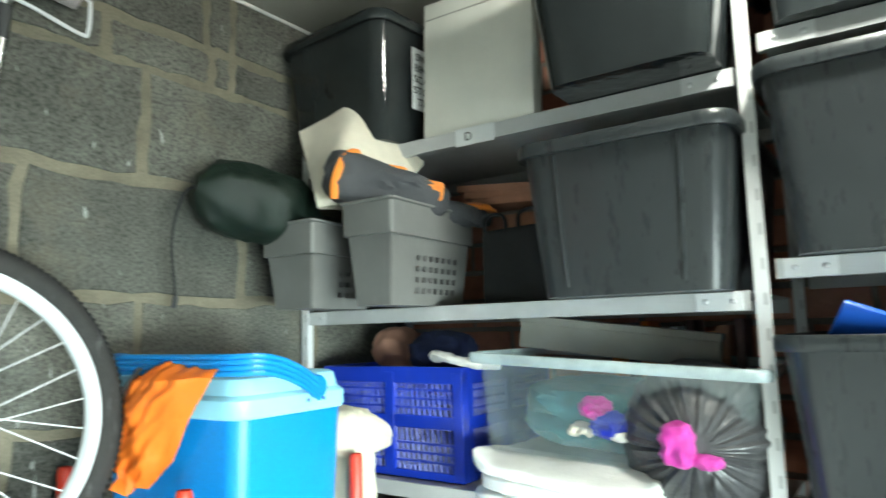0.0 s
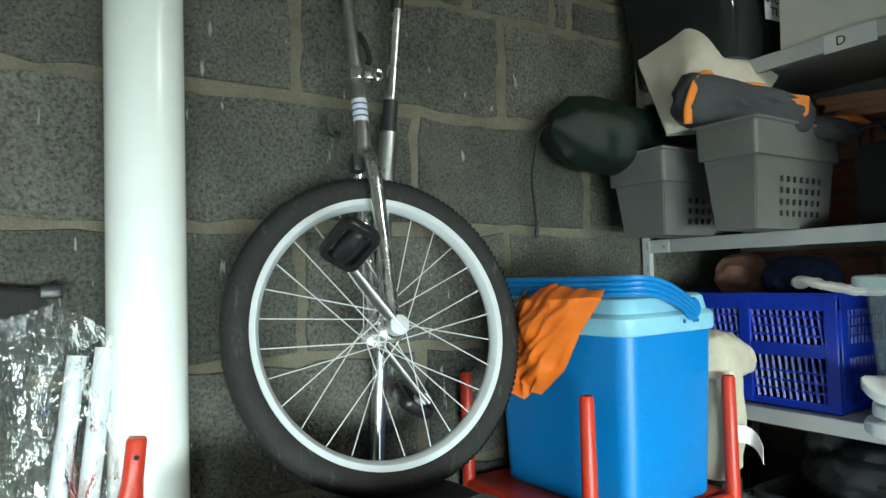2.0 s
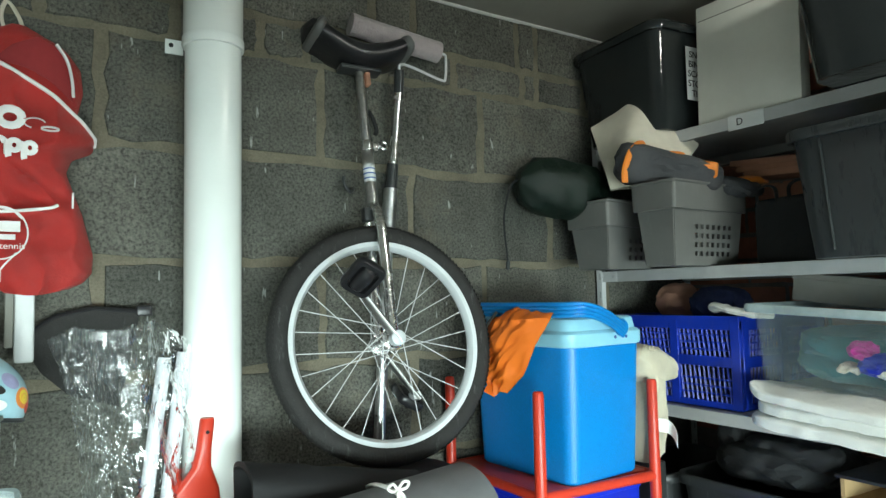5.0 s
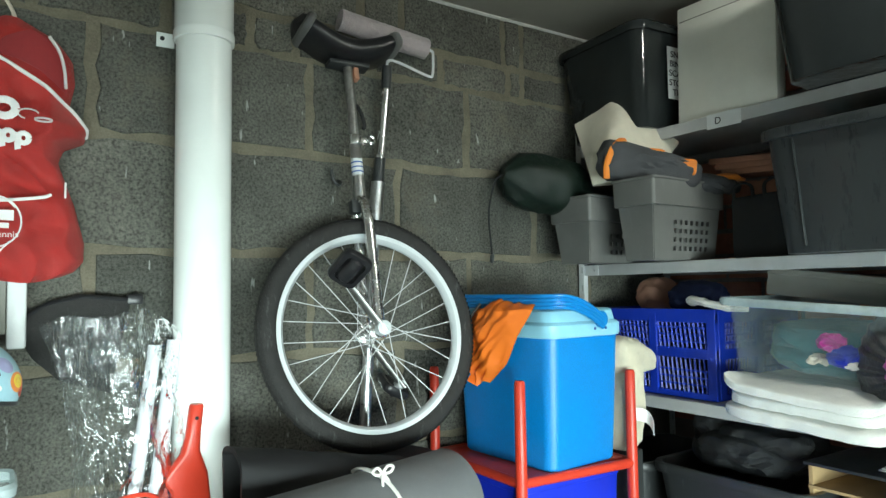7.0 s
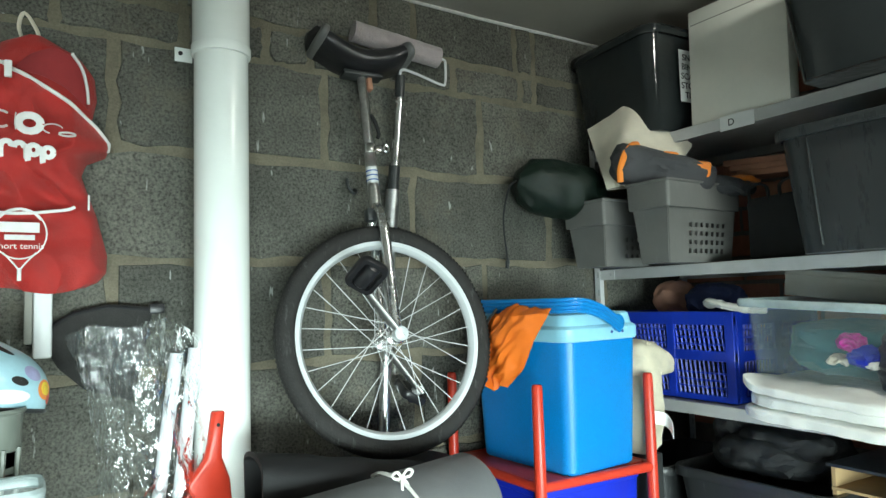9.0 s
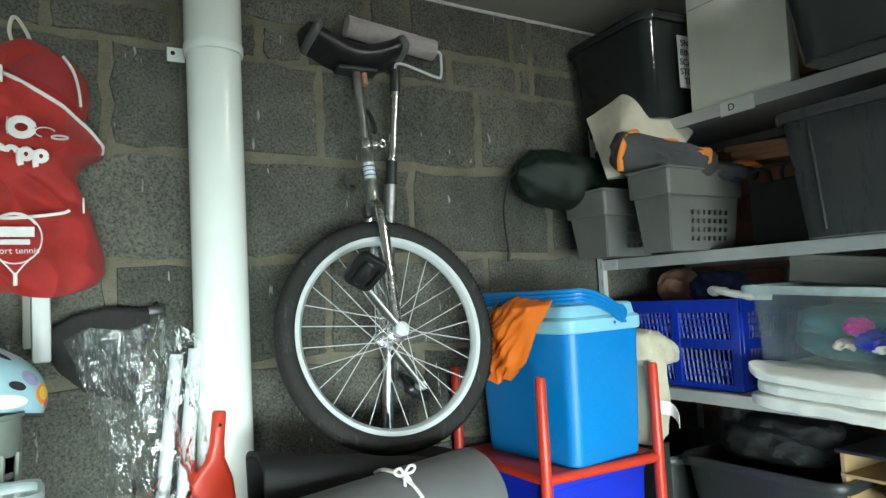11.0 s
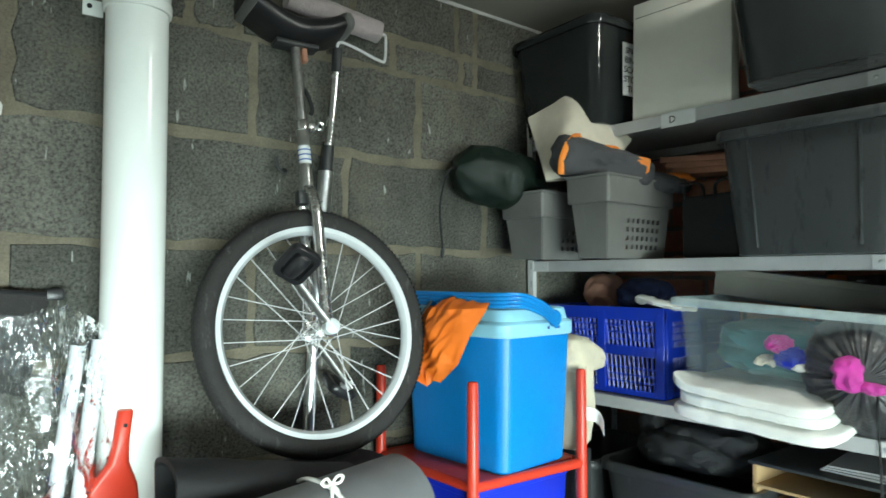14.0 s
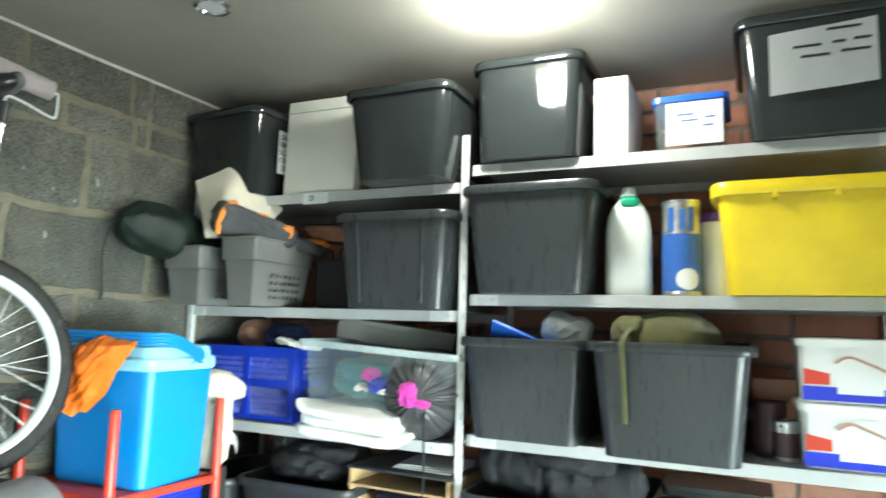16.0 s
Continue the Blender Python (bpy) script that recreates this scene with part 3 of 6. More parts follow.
def tub(name, label, front, y0, y1, z, h, depth, mat, rim_mat=None, flare=0.05, rim=0.022, lip=0.012, turn=0.0, corner=0.035, rib=True, lid=None, group="", wall=0.003, tiltx=0.0):
    """An open storage tub seen from its short end: bottom y0..y1 at the front, flaring to a rolled rim."""
    w, d = y1 - y0, depth
    r = root(name, at(front + d / 2, (y0 + y1) / 2, z) @ pose(0, 0, 0, tiltx, 0, turn), label, "storage box", group)
    bm = bmesh.new()
    rings = []
    for k, (f, s) in enumerate(((0.0, -0.006), (0.012, 0.0), (0.3, 0.3), (0.7, 0.7), (1.0, 1.0))):
        g = flare * s
        rings.append(rrect(d + g, w + g, corner, h * f if k else 0.0, 5))
    for f, s in ((1.0, 1.0), (0.5, 0.5), (0.02, 0.0)):
        g = flare * s - 2 * wall
        rings.append(rrect(d + g, w + g, corner, h * f + (0.003 if f < 0.1 else 0), 5))
    loft(bm, rings)
    body = part("body", bm, mat, r)
    bm = bmesh.new()
    g = flare
    loft(bm, [rrect(d + g + e, w + g + e, corner + e / 2, zz, 5) for e, zz in ((0.001, h - rim), (2 * lip - 0.004, h - rim), (2 * lip, h - rim + 0.004), (2 * lip, h - 0.004), (2 * lip - 0.006, h + 0.001), (-0.002, h + 0.001), (-0.003, h - 0.004))], False, False)
    part("rim", bm, rim_mat or mat, r)
    if rib:
        bm = bmesh.new()
        for k in range(9):
            yy = (k - 4) * 0.011
            box(bm, -(d + g) / 2 - lip - 0.0012, -(d + g) / 2 - lip + 0.002, yy - 0.0035, yy + 0.0035, h - rim + 0.005, h - 0.006)
        part("grip_ribs", bm, rim_mat or mat, r)
        for sy in (-1, 1):
            bm = bmesh.new()
            pts = [(-d / 2 - flare / 2 * q + 0.001, sy * (w / 2 - 0.055 + q * 0.01), h * q) for q in (0.06, 0.9)]
            pipe_along(bm, pts, 0.006, 8, True, 0.4)
            part("panel_rib", bm, mat, r)
    if lid:
        bm = bmesh.new()
        loft(bm, [rrect(d + g + e, w + g + e, corner + 0.01, zz, 5) for e, zz in ((2 * lip + 0.002, h - rim), (2 * lip + 0.010, h - rim), (2 * lip + 0.010, h + 0.008), (2 * lip, h + 0.014), (0, h + 0.016))], False, True)
        part("lid", bm, lid, r)
    return r


G = "dark storage tubs on the shelves"
tub_a = tub("storage_box", "large glossy black storage tub with a handwritten label", 0.846, 0.930, 1.200, 2.001, 0.27, 0.38, M["gloss_black"], group=G, flare=0.05, rib=False, turn=-4)
tub_b = tub("storage_box", "glossy black storage tub overhanging the top shelf", 0.80, 0.282, 0.547, 2.001, 0.250, 0.44, M["gloss_black"], group=G, flare=0.05, rib=False)
tub("storage_box", "charcoal plastic storage tub on the middle shelf", 0.835, 0.290, 0.588, 1.649, 0.262, 0.42, M["charcoal"], group=G, flare=0.045)
tub("storage_box", "glossy black storage tub on the top shelf beside a white carton", 0.868, -0.062, 0.207, 2.046, 0.268, 0.40, M["gloss_black"], group=G, flare=0.02, rib=False)
tub("storage_box", "charcoal plastic storage tub beside a milky bottle", 0.85, -0.082, 0.198, 1.694, 0.275, 0.41, M["charcoal"], group=G, flare=0.055, rib=False)
bin_l = tub("storage_box", "charcoal tub holding a blue folder and silver packet", 0.86, -0.066, 0.205, 1.328, 0.252, 0.40, M["charcoal"], group=G, flare=0.045, rib=False)
bin_r = tub("storage_box", "charcoal tub filled with an olive coat", 0.80, -0.425, -0.140, 1.328, 0.254, 0.44, M["charcoal"], group=G, flare=0.05, rib=False)
tub_g = tub("storage_box", "large glossy black tub with a white paper label", 0.87, -0.80, -0.462, 2.046, 0.272, 0.40, M["gloss_black"], group=G, flare=0.05, rib=False)
tub_y = tub("storage_box", "bright yellow plastic storage tub on the middle shelf", 0.87, -0.80, -0.405, 1.694, 0.25, 0.40, M["yellow"], group="", flare=0.045, rib=False, rim=0.03)
tub("storage_box", "black tub with folded dark clothes laid on it", 0.88, 0.60, 0.93, 0.931, 0.215, 0.38, M["dark"], group=G, flare=0.05, rib=False, turn=2)
tub("storage_box", "small black bin beside a larger tub", 0.86, 1.00, 1.16, 0.931, 0.20, 0.3, M["dark"], group=G, flare=0.04, rib=False)
tub("storage_box", "black tub under a rolled padded jacket", 0.86, -0.20, 0.20, 0.931, 0.262, 0.40, M["dark"], group=G, flare=0.04, rib=False)

# clips under the yellow rim
for y in (0.10, -0.02):
    bm = bmesh.new()
    box(bm, -0.236, -0.222, y - 0.006, y + 0.006, 0.208, 0.224, 0.002)
    part("clip", bm, M["yellow"], tub_y)

# label on the corner tub: only the part of each word that shows
bm = bmesh.new()
box(bm, -0.115, 0.0, -0.1625, -0.1610, 0.075, 0.215, 0.0003, 1)
lab = part("label", bm, M["paper"], tub_a, "white paper label with black handwriting")
for k, w in enumerate(("SN", "BIN", "SCA", "STO", "TI")):
    words(w, 0.024, M["ink"], lab, at(-0.089, -0.1630, 0.187 - k * 0.0255, FACE_S))
# paper on the right-hand tub, with unreadable lines as bars
bm = bmesh.new()
loft(bm, [[Vector((-0.2265 - 0.001 * math.sin(u * 7), 0.132 - 0.205 * u, z0 + 0.012 * u)) for u in np.linspace(0, 1, 8)] for z0 in (0.085, 0.13, 0.18, 0.225)], closed=False)
bmesh.ops.solidify(bm, geom=bm.faces[:], thickness=0.0008)
lab = part("label", bm, M["paper"], tub_g, "white paper sheet in a clear sleeve")
bm = bmesh.new()
for y0, y1, z0 in ((0.02, -0.045, 0.218), (0.085, 0.03, 0.186), (0.01, -0.015, 0.188), (-0.03, -0.062, 0.190), (0.07, 0.015, 0.163), (-0.005, -0.06, 0.166)):
    box(bm, -0.2295, -0.2282, y1, y0, z0, z0 + 0.0055)
part("writing", bm, M["ink"], lab)

# ---- other things on the top shelf ----
bm = bmesh.new()
box(bm, -0.02, 0.02, -0.130, 0.130, 0.0, 0.305, 0.003)
panel = root("white_carton", at(0.935, 0.757, 2.001) @ pose(0, 0, 0, 0, 2.0, 1), "tall off-white flat carton standing between black tubs", "carton")
part("body", bm, M["white_board"], panel)
bm = bmesh.new()
box(bm, -0.0215, -0.0198, -0.1225, 0.1225, 0.2655, 0.2675)
part("flap_edge", bm, M["grey_card"], panel)
bm = bmesh.new()
box(bm, -0.001, 0.0, -0.055, 0.035, -0.018, 0.018)
tape = solo("shelf_label", bm, M["paper"], at(FRONT - 0.0006, 0.76, 1.983), "strip of paper tape on the shelf edge marked D", "label")
words("D", 0.024, M["ink"], tape, at(-0.0012, 0.005, -0.008, FACE_W))

carton = root("white_carton", at(0.925, -0.138, 2.046), "narrow glossy white carton on the top shelf", "carton")
bm = bmesh.new()
box(bm, -0.01, 0.24, -0.042, 0.042, 0.0, 0.205, 0.002)
part("body", bm, M["white_box"], carton)
bm = bmesh.new()
box(bm, -0.0106, -0.0098, -0.0415, 0.0415, 0.188, 0.190)
part("flap_edge", bm, M["paper"], carton)

cb = root("clear_box", at(1.03, -0.325, 2.046), "small clear plastic box with a blue lid and paper label", "storage box")
bm = bmesh.new()
loft(bm, [rrect(0.20, 0.158, 0.02, 0.0), rrect(0.215, 0.168, 0.02, 0.125), rrect(0.211, 0.164, 0.02, 0.125), rrect(0.196, 0.154, 0.02, 0.004)])
part("body", bm, M["clear_box"], cb)
bm = bmesh.new()
loft(bm, [rrect(0.224, 0.178, 0.022, z) for z in (0.122, 0.137)] + [rrect(0.21, 0.165, 0.02, 0.140)])
part("lid", bm, M["blue_cloth"], cb, "bright blue lid")
bm = bmesh.new()
box(bm, -0.1125, -0.111, -0.075, 0.055, 0.012, 0.118)
lab = part("label", bm, M["paper"], cb)
bm = bmesh.new()
for y0, y1, z0 in ((0.03, -0.01, 0.085), (0.02, -0.02, 0.07), (-0.035, -0.06, 0.075), (-0.03, -0.055, 0.055)):
    box(bm, -0.1135, -0.1126, y1, y0, z0, z0 + 0.0035)
part("writing", bm, M["ink_blue"], lab)
part("contents", lump(0.16, 0.13, 0.11, 3, 0.012, 30), M["terracotta"], cb).location = (0.01, 0, 0.058)

# ---- middle shelf, left bay: baskets, canvas bag, jacket, stuff sack ----


def basket(m, length, width, h, label):
    """Grey basket: tapered, with a deep plain collar and punched long sides."""
    r = root("basket", m, label, "basket", "grey baskets")
    fl = 0.012
    collar = h - 0.064
    bm = bmesh.new()
    loft(bm, [rrect(width - 2 * fl, length - 2 * fl, 0.02, 0.0), rrect(width - 2 * fl + 0.002, length - 2 * fl + 0.002, 0.02, 0.004)], True, True)
    part("base", bm, M["grey_basket"], r)

    def wall(sx, sy, ax):
        # wall panel as a lattice: solid margins and a grid of square holes
        bm = bmesh.new()
        span = (length if ax == "y" else width) - 2 * fl
        half = span / 2
        step = 0.0215
        zs0, zs1 = 0.018, collar - 0.012
        margin = 0.034 if ax == "y" else 0.20
        us = np.arange(-half + margin, half - 0.046 + 1e-6, step) if half > margin else np.array([0.0])
        zs = np.arange(zs0, zs1 + 1e-6, step)

        bar = 0.0052
        ul = [-half] + [q for u in us for q in (u - bar, u + bar)] + [half]
        zl = [0.0] + [q for z in zs for q in (z - bar, z + bar)] + [collar]
        grid = {}
        for i, u in enumerate(ul):
            for j, z in enumerate(zl):
                out = fl * z / collar
                off = (width if ax == "y" else length) / 2 - fl + out
                k = 1 + out / half
                grid[i, j] = bm.verts.new((sx * off, u * k, z) if ax == "y" else (u * k, sy * off, z))
        for i in range(len(ul) - 1):
            for j in range(len(zl) - 1):
                if i in (0, len(ul) - 2) or j in (0, len(zl) - 2) or i % 2 or j % 2:
                    bm.faces.new((grid[i, j], grid[i + 1, j], grid[i + 1, j + 1], grid[i, j + 1]))
        bm.normal_update()
        bmesh.ops.solidify(bm, geom=bm.faces[:], thickness=0.0025)
        part("side", bm, M["grey_basket"], r, smooth=False)

    wall(-1, 0, "y"), wall(1, 0, "y"), wall(0, -1, "x"), wall(0, 1, "x")
    bm = bmesh.new()
    loft(bm, [rrect(width + e, length + e, 0.009, z) for e, z in ((0.0, collar - 0.004), (0.020, collar - 0.003), (0.022, collar + 0.002), (0.024, h - 0.006), (0.032, h - 0.004), (0.033, h), (0.018, h + 0.001), (0.014, collar + 0.004), (-0.006, collar - 0.004))], False, False)
    part("collar", bm, M["grey_basket"], r)
    return r


basket(at(0.892, 0.906, 1.649) @ pose(0, 0, 0, 0, 0, 92), 0.275, 0.102, 0.20, "grey plastic basket with punched sides, stuffed with outdoor gear")
basket(at(0.868, 1.100, 1.649) @ pose(0, 0, 0, 0, 0, 92), 0.275, 0.122, 0.175, "grey plastic basket with punched sides jammed in the corner")

# canvas bag: a limp square tote standing up in the basket


def tote(u, v):
    # u from the wall side to the near side, v from bottom to top
    low = curve_pts([(0.745, 1.030, 1.850), (0.800, 0.985, 1.860), (0.880, 0.930, 1.885)], 12)
    top = curve_pts([(0.794, 1.140, 2.040), (0.825, 1.090, 2.066), (0.852, 1.035, 2.090), (0.888, 0.993, 2.055), (0.948, 0.913, 1.965)], 6)
    p = low[round(u * 24)].lerp(top[round(u * 24)], v)
    p += Vector((-0.045, -0.035, 0.0)) * math.sin(math.pi * u) * (0.15 + 0.85 * math.sin(math.pi * v))
    c = 0.012 * noise.noise(Vector((u * 4, v * 5, 3))) + 0.008 * (1 - 2 * abs(noise.noise(Vector((u * 5 + v * 2, v * 4, 7)))))
    return p + Vector((-0.7, -0.6, 0)) * c * (1 - 0.75 * v)


bag = root("canvas_bag", at(0, 0, 0), "limp cream canvas tote bag standing in a basket", "bag")
part("front_panel", sheet(24, 20, tote, 0.002), M["canvas"], bag)
part("back_panel", sheet(24, 20, lambda u, v: tote(u, v) + Vector((0.05, 0.04, -0.006 * v)) * (0.25 + math.sin(math.pi * u) * 0.75), 0.002), M["canvas"], bag)

jk = root("jacket", at(0.838, 0.925, 1.893) @ pose(0, 0, 0, 4, 8, -38), "folded charcoal rain jacket with orange trim on a basket", "jacket")
bm = lump(0.260, 0.120, 0.110, 5, 0.012, 18, 0.6, 4.0)
for v in bm.verts:
    t = (v.co.x + 0.13) / 0.26
    if v.co.z > 0:
        v.co.z *= 1.15 - 0.85 * t
    v.co.y *= 1.0 - 0.25 * t
part("body", bm, M["jacket"], jk)
bm = bmesh.new()
pipe_along(bm, curve_pts([(-0.108, -0.046, -0.050), (-0.112, -0.051, -0.015), (-0.102, -0.050, 0.028), (-0.086, -0.040, 0.048), (-0.070, -0.024, 0.054)], 6), 0.0078, 8, True, 0.4)
part("piping", bm, M["orange_trim"], jk, "orange trim")
part("patch", lump(0.042, 0.014, 0.040, 8, 0.0008, 30, 0.5, 5), M["orange_trim"], jk, "orange patch").location = (0.088, -0.037, 0.002)
part("patch", lump(0.040, 0.030, 0.012, 10, 0.003, 30, 0.5, 4), M["orange_trim"], jk, "orange patch").location = (0.010, -0.020, 0.034)
part("sleeve", lump(0.19, 0.06, 0.045, 6, 0.012, 20, 0.6), M["jacket"], jk).location = (0.15, 0.03, -0.028)
part("cuff", lump(0.075, 0.030, 0.018, 9, 0.006, 30), M["orange_trim"], jk, "orange cuff").location = (0.215, 0.030, -0.004)

ss = root("stuff_sack", at(0.685, 1.155, 1.868) @ pose(0, 0, 0, 0, 7, -6), "dark green drawstring stuff sack lying on a basket", "sack")
bm = bmesh.new()
rings = []
for k in range(17):
    t = k / 16
    x = -0.125 + 0.27 * t
    r = 0.070 * max(0.02, 1 - abs(2 * t - 1) ** 3.6) ** 0.5 + 0.004
    rings.append([Vector((x, r * math.cos(a), r * 1.02 * math.sin(a))) for a in np.linspace(0, 2 * math.pi, 33)[:-1]])
loft(bm, rings)
crumple(bm, 0.022, 15, 11, 0.5, (0.8, 1, 1))
part("body", bm, M["sack_green"], ss)
bm = bmesh.new()
pipe_along(bm, curve_pts([(-0.122, 0.01, 0.004), (-0.14, 0.02, -0.02), (-0.142, 0.035, -0.10), (-0.118, 0.045, -0.19), (-0.112, 0.047, -0.213)], 6), 0.0028, 6)
part("drawstring", bm, M["black_bag"], ss, "black drawstring")
bm = bmesh.new()
turned(bm, [(0.001, -0.232), (0.005, -0.228), (0.006, -0.212), (0.003, -0.205)], 10, -0.112, 0.047)
part("toggle", bm, M["dark"], ss)

# black briefcase-like bag, timber lengths and a strap behind it
bb = root("briefcase", at(1.06, 0.70, 1.649) @ pose(0, 0, 0, 0, 0, -10), "flat black canvas bag with two handles", "bag")
bm = bmesh.new()
box(bm, -0.09, 0.09, -0.085, 0.085, 0, 0.155, 0.012, 3)
part("body", bm, M["black_bag"], bb)
for y in (0.045, -0.045):
    bm = bmesh.new()
    pipe_along(bm, curve_pts([(-0.085, y + 0.028, 0.14), (-0.088, y + 0.026, 0.175), (-0.088, y, 0.186), (-0.088, y - 0.026, 0.175), (-0.085, y - 0.028, 0.14)], 5), 0.006, 8, True, 0.5)
    part("handle", bm, M["black_bag"], bb)
for k in range(3):
    bm = bmesh.new()
    box(bm, -0.05, 0.05, -0.20, 0.20, 0, 0.016, 0.002)
    solo("timber_length", bm, M["wood"], at(1.09 + 0.012 * k, 0.66 + 0.02 * k, 1.862 + 0.0165 * k) @ pose(0, 0, 0, 4, 0, 5 * k - 4), "reddish flat timber length stacked on the shelf", "timber", "timber lengths")
bm = bmesh.new()
box(bm, -0.06, 0.06, -0.16, 0.16, 0, 0.21, 0.004)
solo("wooden_box", bm, M["wood"], at(1.18, 0.66, 1.649), "reddish brown wooden box at the back of the shelf", "box")

# ---- lower shelf, left bay ----
BC = root("folding_crate", at(1.115, 1.003, 1.300), "royal blue folding crate with latticed sides", "crate")


def crate_side(m, span, h):
    bm = bmesh.new()
    for a, b, c, d in ((-span / 2, span / 2, 0, 0.016), (-span / 2, span / 2, h / 2 - 0.012, h / 2 + 0.014), (-span / 2, span / 2, h - 0.034, h)):
        box(bm, a, b, -0.006, 0.006, c, d, 0.002, 1)
    for u in (-span / 2 + 0.013, -0.004, span / 2 - 0.013):
        box(bm, u - 0.013, u + 0.013, -0.007, 0.007, 0.004, h - 0.01, 0.002, 1)
    f = part("side_frame", bm, M["blue_crate"], BC)
    f.matrix_basis = m
    bm = bmesh.new()
    for u in np.arange(-span / 2 + 0.036, span / 2 - 0.03, 0.0135):
        for z0, z1 in ((0.016, h / 2 - 0.012), (h / 2 + 0.014, h - 0.034)):
            pipe_along(bm, [(u - 0.004, 0, z0), (u + 0.004, 0, z1)], 0.0032, 4, False)
    for z in (0.034, 0.052, 0.070, 0.142, 0.160, 0.178):
        box(bm, -span / 2 + 0.02, span / 2 - 0.02, -0.0025, 0.0025, z - 0.0022, z + 0.0022)
    part("lattice", bm, M["blue_crate"], f, smooth=False)


crate_side(at(-0.185, 0, 0) @ pose(0, 0, 0, 0, 0, 90), 0.385, 0.225)
crate_side(at(0.185, 0, 0) @ pose(0, 0, 0, 0, 0, 90), 0.385, 0.225)
crate_side(at(0, -0.186, 0), 0.356, 0.225)
crate_side(at(0, 0.186, 0), 0.356, 0.225)
bm = bmesh.new()
box(bm, -0.18, 0.18, -0.18, 0.18, 0.0, 0.006)
part("base", bm, M["blue_crate"], BC)
solo("clothes", lump(0.30, 0.30, 0.12, 21, 0.02, 16), M["puffer"], at(1.115, 1.02, 1.36), "dark clothes filling a blue crate", "clothes")
solo("cloth", lump(0.16, 0.14, 0.09, 22, 0.02, 18), M["navy"], at(1.06, 0.95, 1.55), "crumpled navy cloth on top of a crate", "cloth")
solo("cloth", lump(0.12, 0.10, 0.10, 23, 0.015, 18), M["terracotta"], at(1.10, 1.12, 1.56), "salmon pink cloth on top of a crate", "cloth")
bm = bmesh.new()
pipe_along(bm, curve_pts([(0.0, 0.04, 0.004), (-0.02, 0.025, 0.012), (-0.03, 0.0, 0.010), (-0.035, -0.03, 0.002), (-0.03, -0.08, -0.006), (0.0, -0.11, -0.008)], 6), 0.017, 10, True, 0.55)
crumple(bm, 0.006, 40, 4)
solo("sock", bm, M["towel"], at(0.965, 0.86, 1.537), "rolled white cloth along a crate edge", "cloth")


def towel(y0, y1, z, h, front, label, seed):
    """A thick folded towel: a soft slab sagging over the shelf edge."""
    bm = lump(1.16 - front, y1 - y0, h, seed, 0.004, 16, 0.5, 7.0, 5)
    cx0, cy0 = (front + 1.16) / 2, (y0 + y1) / 2
    for v in bm.verts:
        x, s = v.co.x + cx0, (y1 - v.co.y - cy0) / (y1 - y0)
        v.co.z += h / 2 + z + 0.004 * noise.noise(Vector((x * 9, v.co.y * 9, seed)))
        v.co.z -= 0.026 * max(0.0, 0.9 - x) / 0.1 * (0.1 + 0.9 * s)
        if seed == 3:
            v.co.z += 0.030 * max(0, 1 - s * 5) ** 2 * max(0, 1 - (x - front) * 6)
        v.co.x, v.co.y = x, v.co.y + cy0 + 0.006 * noise.noise(Vector((x * 7, seed * 3.3, 2)))
    ob = part("towel", bm, M["towel"])
    return tagged(ob, label, "towel", "folded white towels")


towel(0.385, 0.735, 1.300, 0.029, 0.800, "folded white towel overhanging the shelf edge", 1)
towel(0.40, 0.728, 1.327, 0.029, 0.812, "folded white towel under a clear box", 2)
towel(0.40, 0.737, 1.354, 0.024, 0.800, "folded white towel with a loose corner under a clear box", 3)

cl = root("clear_box", at(1.03, 0.512, 1.379) @ pose(0, 0, 0, 3.2, 0, 3), "cloudy clear plastic box holding colourful cloth", "storage box")
bm = bmesh.new()
loft(bm, [rrect(0.32, 0.445, 0.03, -0.004), rrect(0.355, 0.475, 0.03, 0.16), rrect(0.350, 0.470, 0.03, 0.16), rrect(0.315, 0.440, 0.03, 0.004)])
part("body", bm, M["clear_box"], cl)
bm = bmesh.new()
loft(bm, [rrect(0.355 + e, 0.475 + e, 0.032, z) for e, z in ((0.001, 0.148), (0.026, 0.148), (0.03, 0.152), (0.03, 0.162), (0.024, 0.166), (-0.004, 0.166))], False, False)
part("rim", bm, M["clear_rim"], cl)
for nm, c, s, loc, seed in (("cloth", "teal", (0.27, 0.36, 0.115), (0.0, 0.0, 0.062), 31), ("cloth", "pink", (0.06, 0.045, 0.032), (-0.140, 0.020, 0.085), 32), ("cloth", "box_blue", (0.05, 0.085, 0.040), (-0.140, -0.015, 0.058), 33), ("cloth", "canvas", (0.04, 0.035, 0.018), (-0.145, 0.045, 0.046), 34), ("cloth", "towel", (0.03, 0.04, 0.014), (-0.155, -0.03, 0.044), 35)):
    part(nm, lump(*s, seed, *((0.016, 18, 0.7, 4.0) if c == "teal" else (0.014, 46, 0.6, 2.4))), M[c], cl).location = loc

